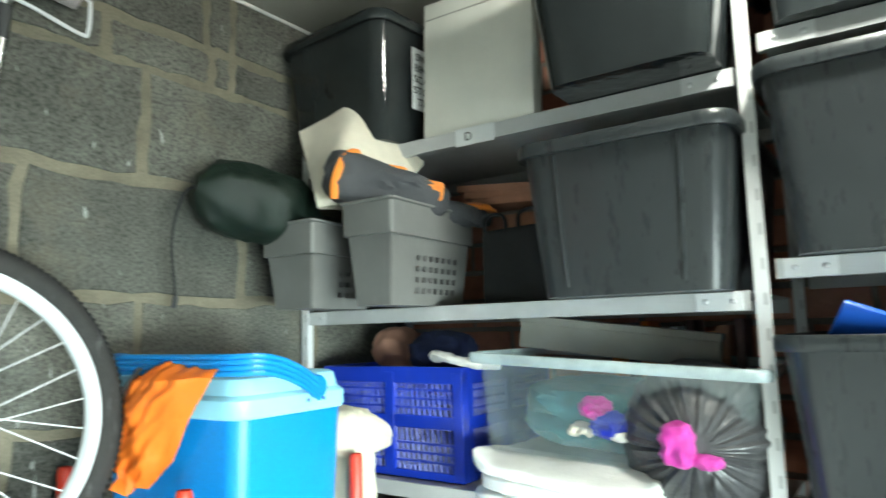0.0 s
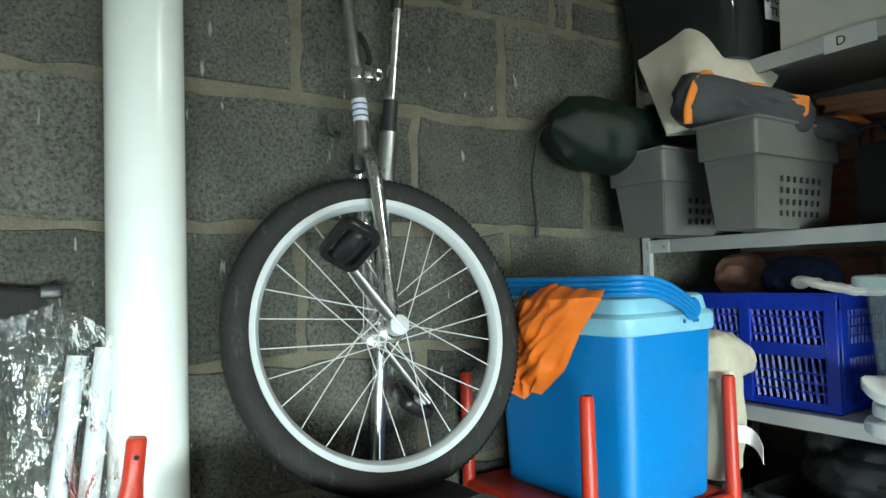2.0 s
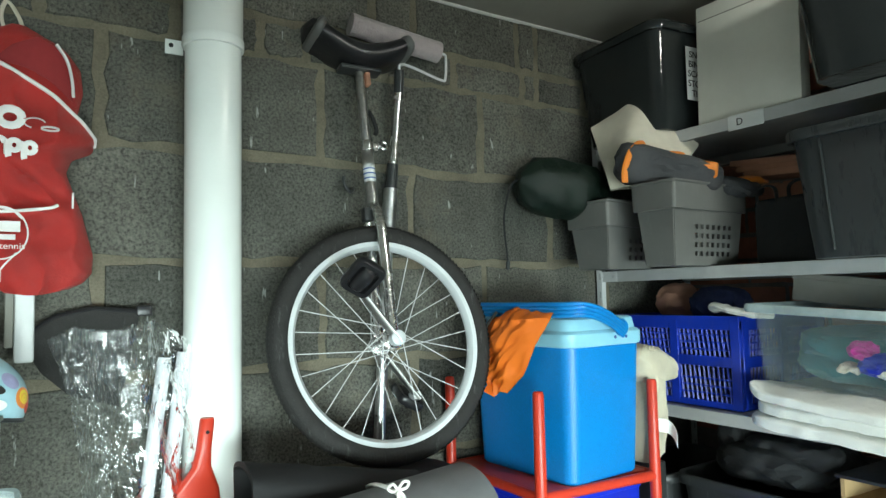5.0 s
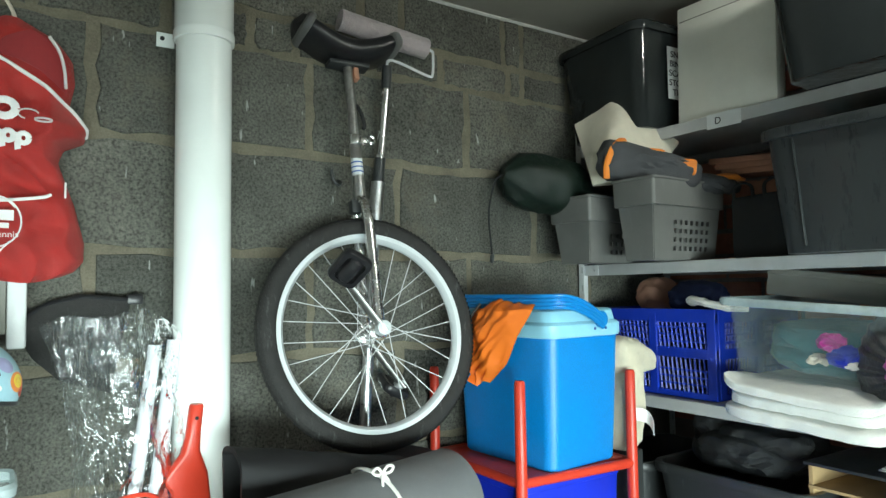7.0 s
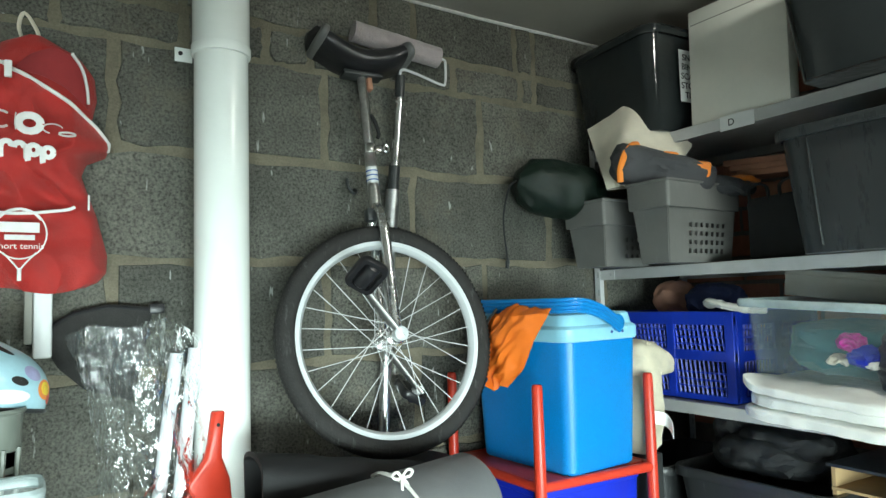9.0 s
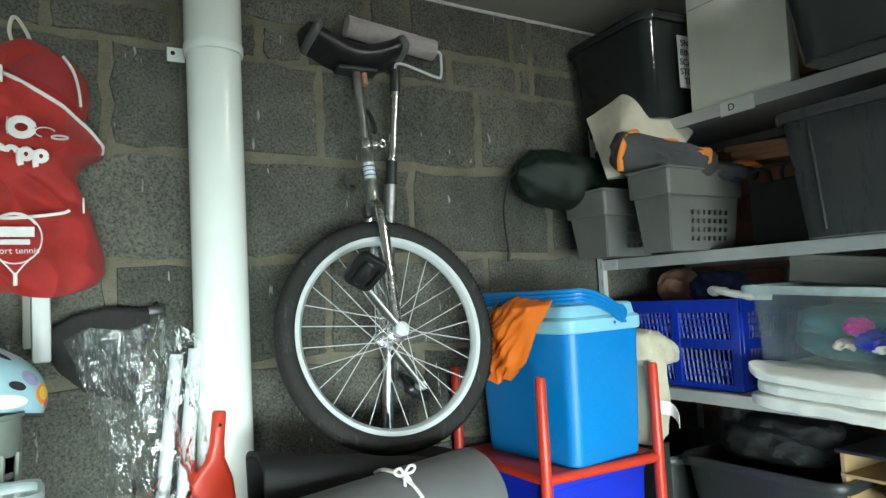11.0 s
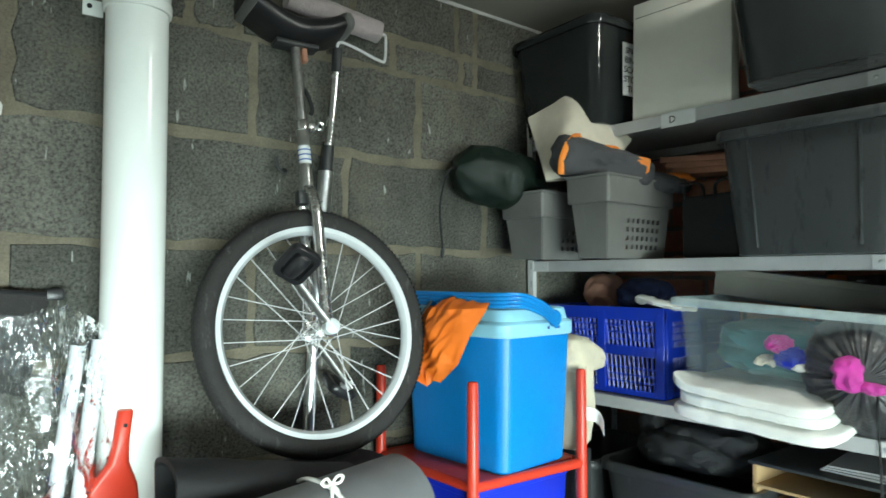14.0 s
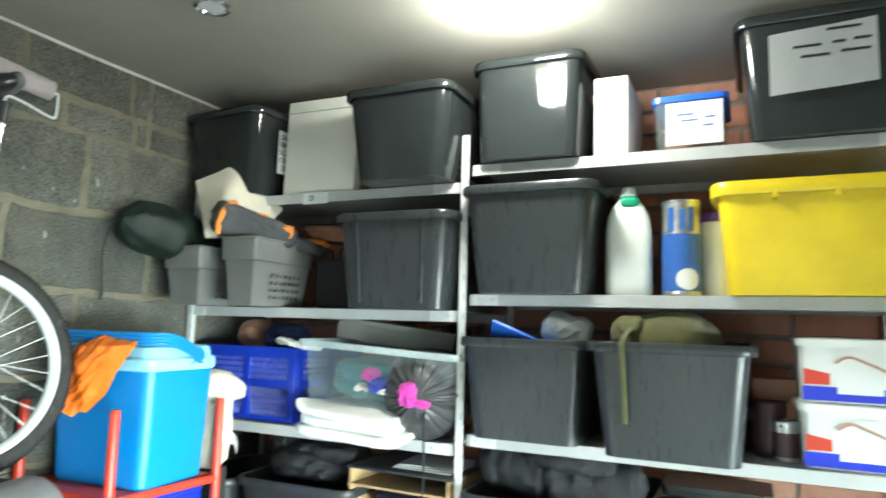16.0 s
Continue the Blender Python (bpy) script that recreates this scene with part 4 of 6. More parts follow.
sk = root("bin_bag", at(0.93, 0.366, 1.418) @ pose(0, 0, 0, 0, 0, 12), "stuffed grey-black sack gathered round a magenta knot", "sack")
bm = bmesh.new()
NR, NA = 30, 160
rings = []
for k in range(NR):
    t = k / (NR - 1)
    x = -0.105 + 0.27 * t
    r = 0.024 + 0.098 * min(1, (t * 3.1)) ** 0.55 * (1 - max(0, (t - 0.72) / 0.30) ** 2) ** 0.5
    ring = []
    for a in np.linspace(0, 2 * math.pi, NA + 1)[:-1]:
        pleat = (0.0038 * math.sin(a * 23 + 3 * math.sin(a * 2)) + 0.0032 * math.sin(a * 37 + 2 * math.sin(a * 5))) * math.exp(-t * 3.6) + 0.010 * noise.noise(Vector((math.cos(a) * 2, math.sin(a) * 2, t * 4)))
        ring.append(Vector((x, (r + pleat) * math.cos(a), (r + pleat) * math.sin(a))))
    rings.append(ring)
loft(bm, rings)
part("body", bm, M["bin_bag"], sk)
part("knot", lump(0.05, 0.054, 0.060, 41, 0.012, 26, 0.5), M["pink"], sk, "magenta nylon knot").location = (-0.105, 0.026, 0.006)
part("knot_tail", lump(0.03, 0.045, 0.022, 42, 0.006, 40, 0.6), M["pink"], sk, "magenta nylon tail").location = (-0.10, -0.014, -0.016)
bm = bmesh.new()
pipe_along(bm, curve_pts([(-0.10, -0.02, -0.02), (-0.105, -0.02, -0.10), (-0.10, -0.022, -0.18), (-0.10, -0.02, -0.30)], 5), 0.0025, 6)
part("cord", bm, M["black_bag"], sk)

gb = root("board_box", at(1.11, 0.56, 1.540) @ pose(0, 0, 0, 7, 0, 10), "long grey board box lying behind a clear box", "box")
bm = bmesh.new()
box(bm, -0.055, 0.055, -0.19, 0.19, 0.0, 0.062, 0.003)
part("body", bm, M["grey_card"], gb)
bm = bmesh.new()
box(bm, -0.057, 0.057, -0.192, 0.192, 0.050, 0.0645, 0.002)
part("lid", bm, M["grey_card"], gb)
for k, (c, w) in enumerate((("orange_trim", 0.022), ("tin_dark", 0.016), ("orange_trim", 0.018), ("card", 0.02), ("tin", 0.014), ("tin_dark", 0.02), ("orange_trim", 0.016), ("wood", 0.022), ("tin_dark", 0.018))):
    bm = bmesh.new()
    box(bm, -0.04, 0.04, -w / 2, w / 2, 0, 0.11 + 0.012 * (k % 3), 0.002)
    solo("book", bm, M[c], at(1.255, 0.60 - 0.031 * k, 1.475), "book spine standing at the back of the shelf", "book", "row of books")
bm = bmesh.new()
box(bm, -0.045, 0.045, -0.17, 0.17, 0, 0.174, 0.004)
solo("cardboard_box", bm, M["wood"], at(1.25, 0.48, 1.298), "reddish brown box at the back under the books", "box")

# ---- below the lower shelf, left bay ----
ck = root("clothes", at(1.02, 0.76, 1.185), "crumpled black hooded coat lying on a tub", "clothes")
part("body", lump(0.26, 0.30, 0.10, 51, 0.024, 15), M["puffer"], ck)
part("sleeve", lump(0.10, 0.22, 0.06, 52, 0.012, 20, 0.6), M["puffer"], ck).location = (-0.06, -0.04, 0.035)
part("hood", lump(0.11, 0.10, 0.07, 53, 0.012, 22, 0.6), M["puffer"], ck).location = (-0.03, 0.10, 0.045)
tr = root("letter_tray", at(1.03, 0.42, 0.931) @ pose(0, 0, 0, 0, 0, -2), "cardboard tiered tray stuffed with dark cloth", "tray")
for k in range(4):
    bm = bmesh.new()
    box(bm, -0.15, 0.15, -0.155, 0.155, 0.076 * k, 0.076 * k + 0.006)
    part("tier", bm, M["card"], tr)
for y in (-0.152, 0.152):
    bm = bmesh.new()
    box(bm, -0.145, 0.15, y - 0.004, y + 0.004, 0.0, 0.273)
    part("side", bm, M["card"], tr)
bm = bmesh.new()
box(bm, -0.15, 0.15, -0.165, 0.165, 0.274, 0.281, 0.002)
part("top", bm, M["dark"], tr)
for k in range(3):
    solo("clothes", lump(0.24, 0.27, 0.052, 55 + k, 0.008, 22, sub=3), M["navy"], at(1.03, 0.42, 0.931 + 0.037 + 0.076 * k), "dark navy cloth pushed into a tray", "clothes", "cloth in the tray")
for k in range(3):
    bm = bmesh.new()
    box(bm, -0.075, 0.075, -0.09, 0.09, 0, 0.003)
    solo("paper_sheet", bm, M["paper"], at(0.99 + 0.01 * k, 0.365, 1.2135 + 0.0035 * k) @ pose(0, 0, 0, 0, 0, 4 * k - 3), "loose white sheets of paper on a tray", "paper", "loose papers")

# ---- middle shelf, right bay ----
bt = root("bottle", at(0.985, -0.170, 1.694) @ pose(0, 0, 0, 0, 0, 6), "milky white plastic bottle with a green cap collar", "bottle")
bm = bmesh.new()
loft(bm, [rrect(0.085 * s, 0.112 * s, 0.022 * s, z, 5) for s, z in ((0.92, 0.0), (1.0, 0.008), (1.0, 0.10), (0.99, 0.165), (0.9, 0.20), (0.68, 0.228), (0.42, 0.245), (0.36, 0.25), (0.36, 0.262))])
part("body", bm, M["white_bottle"], bt)
bm = bmesh.new()
turned(bm, [(0.020, 0.238), (0.026, 0.240), (0.026, 0.250), (0.02, 0.256)], 20)
part("collar", bm, M["green"], bt, "green collar")
part("tag", lump(0.012, 0.048, 0.026, 61, 0.002, 20, sub=3), M["green"], bt, "green tag").location = (-0.030, -0.004, 0.238)
bm = bmesh.new()
turned(bm, [(0.0165, 0.256), (0.0165, 0.276), (0.014, 0.279), (0.0005, 0.2795)], 20)
part("cap", bm, M["white_bottle"], bt)

cn = root("tin", at(0.975, -0.298, 1.694), "tall tin with a blue printed label", "tin", "tins")
bm = bmesh.new()
turned(bm, [(0.044, 0.0), (0.047, 0.002), (0.047, 0.006), (0.045, 0.009), (0.045, 0.226), (0.047, 0.228), (0.047, 0.233), (0.042, 0.234), (0.041, 0.229), (0.0005, 0.229)], 36)
part("body", bm, M["tin"], cn)
bm = bmesh.new()
turned(bm, [(0.0452, 0.012), (0.0456, 0.012), (0.0456, 0.150), (0.0452, 0.150)], 36)
part("label", bm, M["tin_blue"], cn, "blue printed label")
bm = bmesh.new()
for a0, z0, z1 in ((2.7, 0.155, 0.215), (3.3, 0.16, 0.21), (3.75, 0.155, 0.215)):
    loft(bm, [[Vector((0.0458 * math.cos(a0 + 0.16 * s), 0.0458 * math.sin(a0 + 0.16 * s), z)) for s in (-1, 0, 1)] for z in (z0, z1)], closed=False)
part("stripe", bm, M["tin_blue"], cn)
bm = bmesh.new()
loft(bm, [[Vector((0.0464 * math.cos(3.55 + s * 0.62 * math.cos(a)), 0.0464 * math.sin(3.55 + s * 0.62 * math.cos(a)), 0.040 + s * 0.026 * math.sin(a))) for a in np.linspace(0, 2 * math.pi, 25)[:-1]] for s in (0.02, 0.25, 0.5, 0.75, 1.0)], True, False)
part("roundel", bm, M["white_box"], cn, "white round panel")
pot = root("tin", at(1.03, -0.372, 1.694), "small pale tub with a purple lid beside a tin", "tin", "tins")
bm = bmesh.new()
turned(bm, [(0.036, 0.0), (0.038, 0.004), (0.038, 0.19), (0.036, 0.194), (0.0005, 0.194)], 28)
part("body", bm, M["white_bottle"], pot)
bm = bmesh.new()
turned(bm, [(0.0395, 0.186), (0.0395, 0.206), (0.037, 0.209), (0.0005, 0.209)], 28)
part("lid", bm, M["purple"], pot, "purple lid")

# ---- lower shelf, right bay ----
bm = bmesh.new()
box(bm, -0.08, 0.08, -0.004, 0.004, 0.03, 0.16, 0.002)
fo = solo("folder", bm, M["blue_cloth"], at(0.97, 0.13, 1.50) @ pose(0, 0, 0, 50, 22, -80), "bright blue plastic folder sticking out of a tub", "folder")
bm = bmesh.new()
box(bm, -0.10, 0.10, -0.004, 0.004, 0, 0.19, 0.002)
solo("folder", bm, M["dark"], at(1.03, 0.09, 1.44) @ pose(0, 0, 0, 40, 0, -75), "black plastic folder sticking out of a tub", "folder")
solo("packet", lump(0.12, 0.12, 0.07, 71, 0.012, 22, 0.7, 4), M["paper"], at(0.96, -0.02, 1.604) @ pose(0, 0, 0, 14, -14, 0), "crumpled silver white packet in a tub", "packet")
solo("clothes", lump(0.34, 0.24, 0.14, 72, 0.02, 14), M["puffer"], at(1.06, 0.07, 1.48), "dark things filling a tub", "clothes")
co = root("coat", at(1.0, -0.27, 1.57), "olive green coat heaped in a tub with a hanging strap", "coat")
part("body", lump(0.30, 0.23, 0.18, 73, 0.016, 9, 0.5, 2.2), M["olive"], co)
part("fold", lump(0.16, 0.08, 0.09, 74, 0.014, 18, 0.55), M["olive"], co).location = (-0.07, 0.085, 0.03)
bm = bmesh.new()
pipe_along(bm, curve_pts([(-0.15, 0.075, 0.045), (-0.235, 0.078, 0.020), (-0.246, 0.078, -0.01), (-0.236, 0.077, -0.08), (-0.222, 0.076, -0.165)], 6), 0.0062, 8, True, 0.35)
part("strap", bm, M["olive"], co, "olive webbing strap")


def paint_box(z, label, seed):
    r = root("paint_tub", at(1.02, -0.655, z), label, "tub", "white printed tubs")
    bm = bmesh.new()
    loft(bm, [rrect(0.20, 0.215, 0.02, 0.0), rrect(0.215, 0.23, 0.02, 0.128)])
    part("body", bm, M["white_box"], r)
    bm = bmesh.new()
    loft(bm, [rrect(0.228, 0.243, 0.022, zz) for zz in (0.120, 0.134)] + [rrect(0.22, 0.235, 0.02, 0.137)])
    part("lid", bm, M["white_box"], r)
    for nm, c, y0, y1, z0, z1 in (("band", "box_blue", -0.108, 0.108, 0.004, 0.034), ("panel", "red", 0.055, 0.105, 0.038, 0.072), ("panel", "red", -0.105, -0.055, 0.060, 0.116), ("panel", "white_box", -0.042, 0.042, 0.02, 0.108)):
        bm = bmesh.new()
        e = 0.0012 if nm == "band" else 0.0022
        v = [bm.verts.new((-0.1 - 0.0075 * zz / 0.128 - e, yy, zz)) for yy, zz in ((y0, z0), (y1, z0), (y1, z1), (y0, z1 - (0.01 if c == "red" else 0)))]
        bm.faces.new(v)
        part(nm, bm, M[c], r, {"box_blue": "blue printed band", "red": "red printed panel"}.get(c, ""))
    bm = bmesh.new()
    pipe_along(bm, curve_pts([(-0.112, 0.045, 0.085), (-0.113, 0.02, 0.098), (-0.113, -0.01, 0.088), (-0.113, -0.05, 0.07)], 5), 0.003, 6)
    part("drawing", bm, M["terracotta"], r, "reddish printed outline")


paint_box(1.328, "white tub printed with blue and red panels", 1)
paint_box(1.467, "white tub printed with blue and red panels, stacked on another", 2)
for x, y, r, h, c in ((1.03, -0.485, 0.036, 0.125, "tin_dark"), (1.11, -0.455, 0.03, 0.10, "tin"), (0.98, -0.515, 0.028, 0.09, "tin")):
    t = root("tin", at(x, y, 1.328), "small old paint tin with a dark label", "tin", "tins")
    bm = bmesh.new()
    turned(bm, [(r, 0.0), (r + 0.002, 0.002), (r, 0.005), (r, h - 0.004), (r + 0.002, h - 0.002), (r, h), (r - 0.005, h - 0.004), (0.0005, h - 0.004)], 28)
    part("body", bm, M[c], t)
    bm = bmesh.new()
    turned(bm, [(r + 0.0003, 0.01), (r + 0.0007, 0.01), (r + 0.0007, h * 0.7), (r + 0.0003, h * 0.7)], 28)
    part("label", bm, M["tin_dark"], t)
bm = bmesh.new()
box(bm, -0.05, 0.05, -0.05, 0.05, 0, 0.05, 0.003)
solo("cardboard_box", bm, M["terracotta"], at(1.12, -0.50, 1.452), "small salmon coloured box behind the tins", "box")
# padded jacket rolled on the lower tub
jr = root("padded_jacket", at(0.975, 0.0, 1.242), "black padded jacket rolled up on a tub", "jacket")
bm = bmesh.new()
rings = []
for k in range(61):
    t = k / 60
    y = 0.21 - 0.42 * t
    r = 0.062 * (0.88 + 0.12 * abs(math.sin(t * math.pi * 5.2 + 0.8 * math.sin(t * 11)))) * (1 - abs(2 * t - 1) ** 9) ** 0.5 + 0.004
    rings.append([Vector((1.25 * r * math.cos(a) + 0.008 * math.sin(t * 9), y, r * math.sin(a) + 0.006 * math.sin(t * 7) - 0.02 * t)) for a in np.linspace(0, 2 * math.pi, 29)[:-1]])
loft(bm, rings)
crumple(bm, 0.016, 17, 81, 0.6)
part("body", bm, M["puffer"], jr)
part("sleeve", lump(0.09, 0.24, 0.06, 84, 0.012, 20, 0.6), M["puffer"], jr).location = (-0.035, -0.03, 0.035)
bm = bmesh.new()
turned(bm, [(0.05, 0.0), (0.055, 0.28), (0.05, 0.28), (0.045, 0.01)], 24)
solo("pot", bm, M["dark"], at(0.97, -0.28, 0.931), "black plastic pot on the low shelf", "pot")
# Added dark box: stands for the deep shade on the bricks behind.
bm = bmesh.new()
loft(bm, [rrect(0.15, 0.24, 0.015, 0.0), rrect(0.16, 0.25, 0.015, 0.27), rrect(0.17, 0.26, 0.018, 0.272), rrect(0.17, 0.26, 0.018, 0.286)])
solo("storage_box", bm, M["dark"], at(1.19, -0.36, 0.931), "black box added at the back of the low shelf to darken the bricks", "storage box")
solo("polythene_bag", lump(0.26, 0.34, 0.20, 83, 0.03, 12, 0.7), M["silver"], at(1.03, -0.56, 1.06), "pale crumpled polythene bag on the low shelf", "bag")

# ---- in front of the block wall ----
BENCH = 1.085
bn = root("workbench", at(0, 0, 0), "plain pale worktop on a closed base along the block wall", "workbench")
bm = bmesh.new()
box(bm, -1.4, 0.335, 0.80, 1.244, BENCH - 0.03, BENCH, 0.003)
part("worktop", bm, M["bench"], bn)
bm = bmesh.new()
box(bm, -1.38, 0.330, 0.82, 1.244, 0.0, BENCH - 0.0305)
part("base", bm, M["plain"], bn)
LEDGE = 0.90
bm = bmesh.new()
box(bm, 0.3305, 0.70, 0.85, 1.244, 0.0, LEDGE, 0.003)
part("low_end", bm, M["dark"], bn, "black low end")

# soil pipe with its socket and clip
sp = root("soil_pipe", at(-0.203, 1.178, 0.0), "white plastic soil pipe running up the block wall", "pipe")
bm = bmesh.new()
turned(bm, [(0.0535, 0.0), (0.0535, CEIL - 0.25), (0.0535, 2.11), (0.050, 2.112)], 48)
part("lower_length", bm, M["pipe"], sp)
bm = bmesh.new()
turned(bm, [(0.0535, 2.086), (0.0580, 2.087), (0.0590, 2.091), (0.0590, 2.104), (0.0580, 2.107), (0.0568, 2.109), (0.0568, CEIL - 0.001)], 48)
part("socket", bm, M["pipe"], sp)
bm = bmesh.new()
box(bm, -0.080, -0.045, 0.058, 0.062, 2.086, 2.116, 0.001, 1)
part("clip_tab", bm, M["pipe"], sp)
bm = bmesh.new()
turned(bm, [(0.0045, 0), (0.0045, 0.002), (0.0005, 0.0025)], 12)
bmesh.ops.transform(bm, matrix=at(-0.069, 0.0575, 2.103, FACE_S), verts=bm.verts)
part("screw", bm, M["hole"], sp)

# red frame, blue box under it, cool box in it
FX0, FX1, FY0, FY1, RAIL = 0.368, 0.684, 0.895, 1.222, 1.181
rf = root("plastic_stand", at(0, 0, 0), "upturned red plastic stand with four posts", "stand")
for x, y in ((FX0, FY0), (FX1, FY0 - 0.02), (FX0, FY1), (FX1, FY1)):
    bm = bmesh.new()
    turned(bm, [(0.0125, LEDGE), (0.0125, RAIL), (0.0115, 1.386), (0.0095, 1.392), (0.0085, 1.390), (0.008, 1.386), (0.0005, 1.386)], 18, x, y)
    part("post", bm, M["red"], rf)
for a, b in (((FX0, FY0), (FX1, FY0 - 0.02)), ((FX0, FY1), (FX1, FY1)), ((FX0, FY0), (FX0, FY1)), ((FX1, FY0 - 0.02), (FX1, FY1))):
    bm = bmesh.new()
    pipe_along(bm, [(*a, RAIL), (*b, RAIL)], 0.011, 10)
    part("rail", bm, M["red"], rf)
bm = bmesh.new()
box(bm, FX0 + 0.005, FX1 - 0.005, FY0 + 0.002, FY1 - 0.005, RAIL + 0.003, RAIL + 0.0095, 0.002, 1)
part("panel", bm, M["red"], rf)
bb2 = root("blue_box", at((FX0 + FX1) / 2 + 0.002, (FY0 + FY1) / 2, LEDGE), "royal blue plastic box under the red stand", "storage box")
bm = bmesh.new()
loft(bm, [rrect(0.282, 0.29, 0.02, 0.0), rrect(0.300, 0.308, 0.02, 0.266), rrect(0.296, 0.304, 0.02, 0.266), rrect(0.278, 0.286, 0.02, 0.004)])
part("body", bm, M["box_blue"], bb2)
bm = bmesh.new()
loft(bm, [rrect(0.298 + e, 0.306 + e, 0.02, z) for e, z in ((0, 0.252), (0.006, 0.254), (0.006, 0.266), (0.0, 0.2675), (-0.008, 0.266))], False, True)
part("rim", bm, M["box_blue"], bb2)

cx, cy = 0.543, 1.041
cool = root("cool_box", at(cx, cy, RAIL + 0.010) @ pose(0, 0, 0, 0, 0, 3), "bright blue picnic cool box with a pale blue lid", "cool box")
bm = bmesh.new()
loft(bm, [rrect(0.206, 0.292, 0.024, 0.0, 6), rrect(0.216, 0.302, 0.026, 0.006, 6), rrect(0.225, 0.316, 0.028, 0.14, 6), rrect(0.235, 0.328, 0.030, 0.284, 6)])
part("body", bm, M["cool_blue"], cool)
bm = bmesh.new()
loft(bm, [rrect(w, d, 0.034, z, 6) for w, d, z in ((0.237, 0.330, 0.284), (0.245, 0.338, 0.285), (0.249, 0.342, 0.290), (0.249, 0.342, 0.312), (0.241, 0.334, 0.317), (0.233, 0.326, 0.319), (0.225, 0.318, 0.342), (0.215, 0.308, 0.346))])
lid = part("lid", bm, M["cool_pale"], cool, "pale blue lid")
for x in (0.018, 0.054):
    bm = bmesh.new()
    turned(bm, [(0.0035, 0.0), (0.0035, 0.0012), (0.0005, 0.0014)], 12)
    d = part("vent_hole", bm, M["ink_blue"], lid)
    d.matrix_basis = at(x, -0.1712, 0.302, FACE_S)
# handle: a flat grooved bow folded back over the lid
hd = [(0.034, -0.168, 0.326), (0.022, -0.168, 0.335), (-0.012, -0.168, 0.354), (-0.05, -0.166, 0.368), (-0.085, -0.162, 0.374), (-0.112, -0.146, 0.374), (-0.126, -0.11, 0.374), (-0.128, 0.0, 0.374), (-0.126, 0.11, 0.374), (-0.112, 0.146, 0.374), (-0.075, 0.162, 0.373), (0.0, 0.166, 0.352), (0.034, 0.168, 0.326)]
for k in range(4):
    bm = bmesh.new()
    pipe_along(bm, curve_pts([(x, y * 1.075, z - 0.0082 * k + 0.002) for x, y, z in hd], 6), 0.0044, 8)
    part("handle_rib", bm, M["handle_blue"], cool, "blue ribbed carrying handle")
for sy in (-1, 1):
    bm = bmesh.new()
    turned(bm, [(0.019, 0.0), (0.019, 0.006), (0.016, 0.009), (0.0005, 0.009)], 24)
    p = part("pivot", bm, M["handle_blue"], cool)
    p.matrix_basis = at(0.036, sy * 0.1712, 0.322) @ pose(0, 0, 0, -90 * sy, 0, 0)

# orange cloth draped over the near corner of the cool box


def drape(u, v):
    # u from the wheel side to the near corner, v from the lid's top down to the hanging tip
    edge_a = ((0.0, 1.062, 1.548), (0.18, 1.110, 1.530), (0.55, 1.148, 1.460), (0.85, 1.146, 1.398), (1.0, 1.085, 1.372))
    edge_b = ((0.0, 0.930, 1.546), (0.18, 0.893, 1.536), (0.50, 0.945, 1.478), (0.80, 0.990, 1.412), (1.0, 1.050, 1.366))
    ya, za = (float(np.interp(v, [p[0] for p in edge_a], [p[k] for p in edge_a])) for k in (1, 2))
    yb, zb = (float(np.interp(v, [p[0] for p in edge_b], [p[k] for p in edge_b])) for k in (1, 2))
    y, z = ya + (yb - ya) * u, za + (zb - za) * u
    q = 4 * u * (1 - u)
    fold = 0.018 * noise.noise(Vector((u * 2.0, v * 1.8, 2))) + 0.015 * (1 - 2 * abs(noise.noise(Vector((u * 2.8 - v * 1.4, v * 2.4, 5))))) + 0.006 * (1 - 2 * abs(noise.noise(Vector((u * 6 + v * 2, v * 6, 15)))))
    x = 0.412 - 0.014 * q - 1.25 * fold * (0.2 + 0.8 * q)
    if v < 0.18:
        # over the rim and in onto the lid
        s = 1 - v / 0.18
        x += 0.070 * s
        z += 0.012 * math.sin(math.pi * (1 - s)) + 0.010 * noise.noise(Vector((u * 6, s * 2, 8))) + 0.008 * s * math.exp(-((u - 0.35) / 0.3) ** 2)
    return Vector((x, y, z + 0.006 * math.sin(u * 9) * v))


oc = root("cloth", at(0, 0, 0), "bright orange nylon cloth draped over the cool box", "cloth")
part("body", sheet(64, 56, drape, 0.0015), M["orange"], oc)
bm = bmesh.new()
pipe_along(bm, curve_pts([(0.410, 1.080, 1.550), (0.388, 1.108, 1.500), (0.380, 1.128, 1.430), (0.378, 1.140, 1.372)], 5), 0.0085, 8, True, 0.4)
part("zip", bm, M["grey_pad"], oc, "grey zip edge")
bm = bmesh.new()
box(bm, 0.373, 0.382, 1.134, 1.146, 1.350, 1.374, 0.002)
part("zip_pull", bm, M["dark"], oc)

# cream cushion behind the cool box
cu = root("cushion", at(0.724, 0.950, 1.330) @ pose(0, 0, 0, 0, 3, 14), "cream cotton cushion wedged upright beside the cool box", "cushion")
bm = lump(0.078, 0.122, 0.270, 91, 0.010, 13, 0.6, 5.0)
for v in bm.verts:
    k = max(abs(v.co.y) / 0.07, abs(v.co.z) / 0.13)
    v.co.x *= 1.1 - 0.25 * k ** 3
    # waist under the flopped top
    v.co.x *= 1 - 0.28 * math.exp(-((v.co.z - 0.035) / 0.02) ** 2)
part("body", bm, M["cream"], cu)
bm = lump(0.172, 0.112, 0.090, 92, 0.010, 16, 0.5, 3.4)
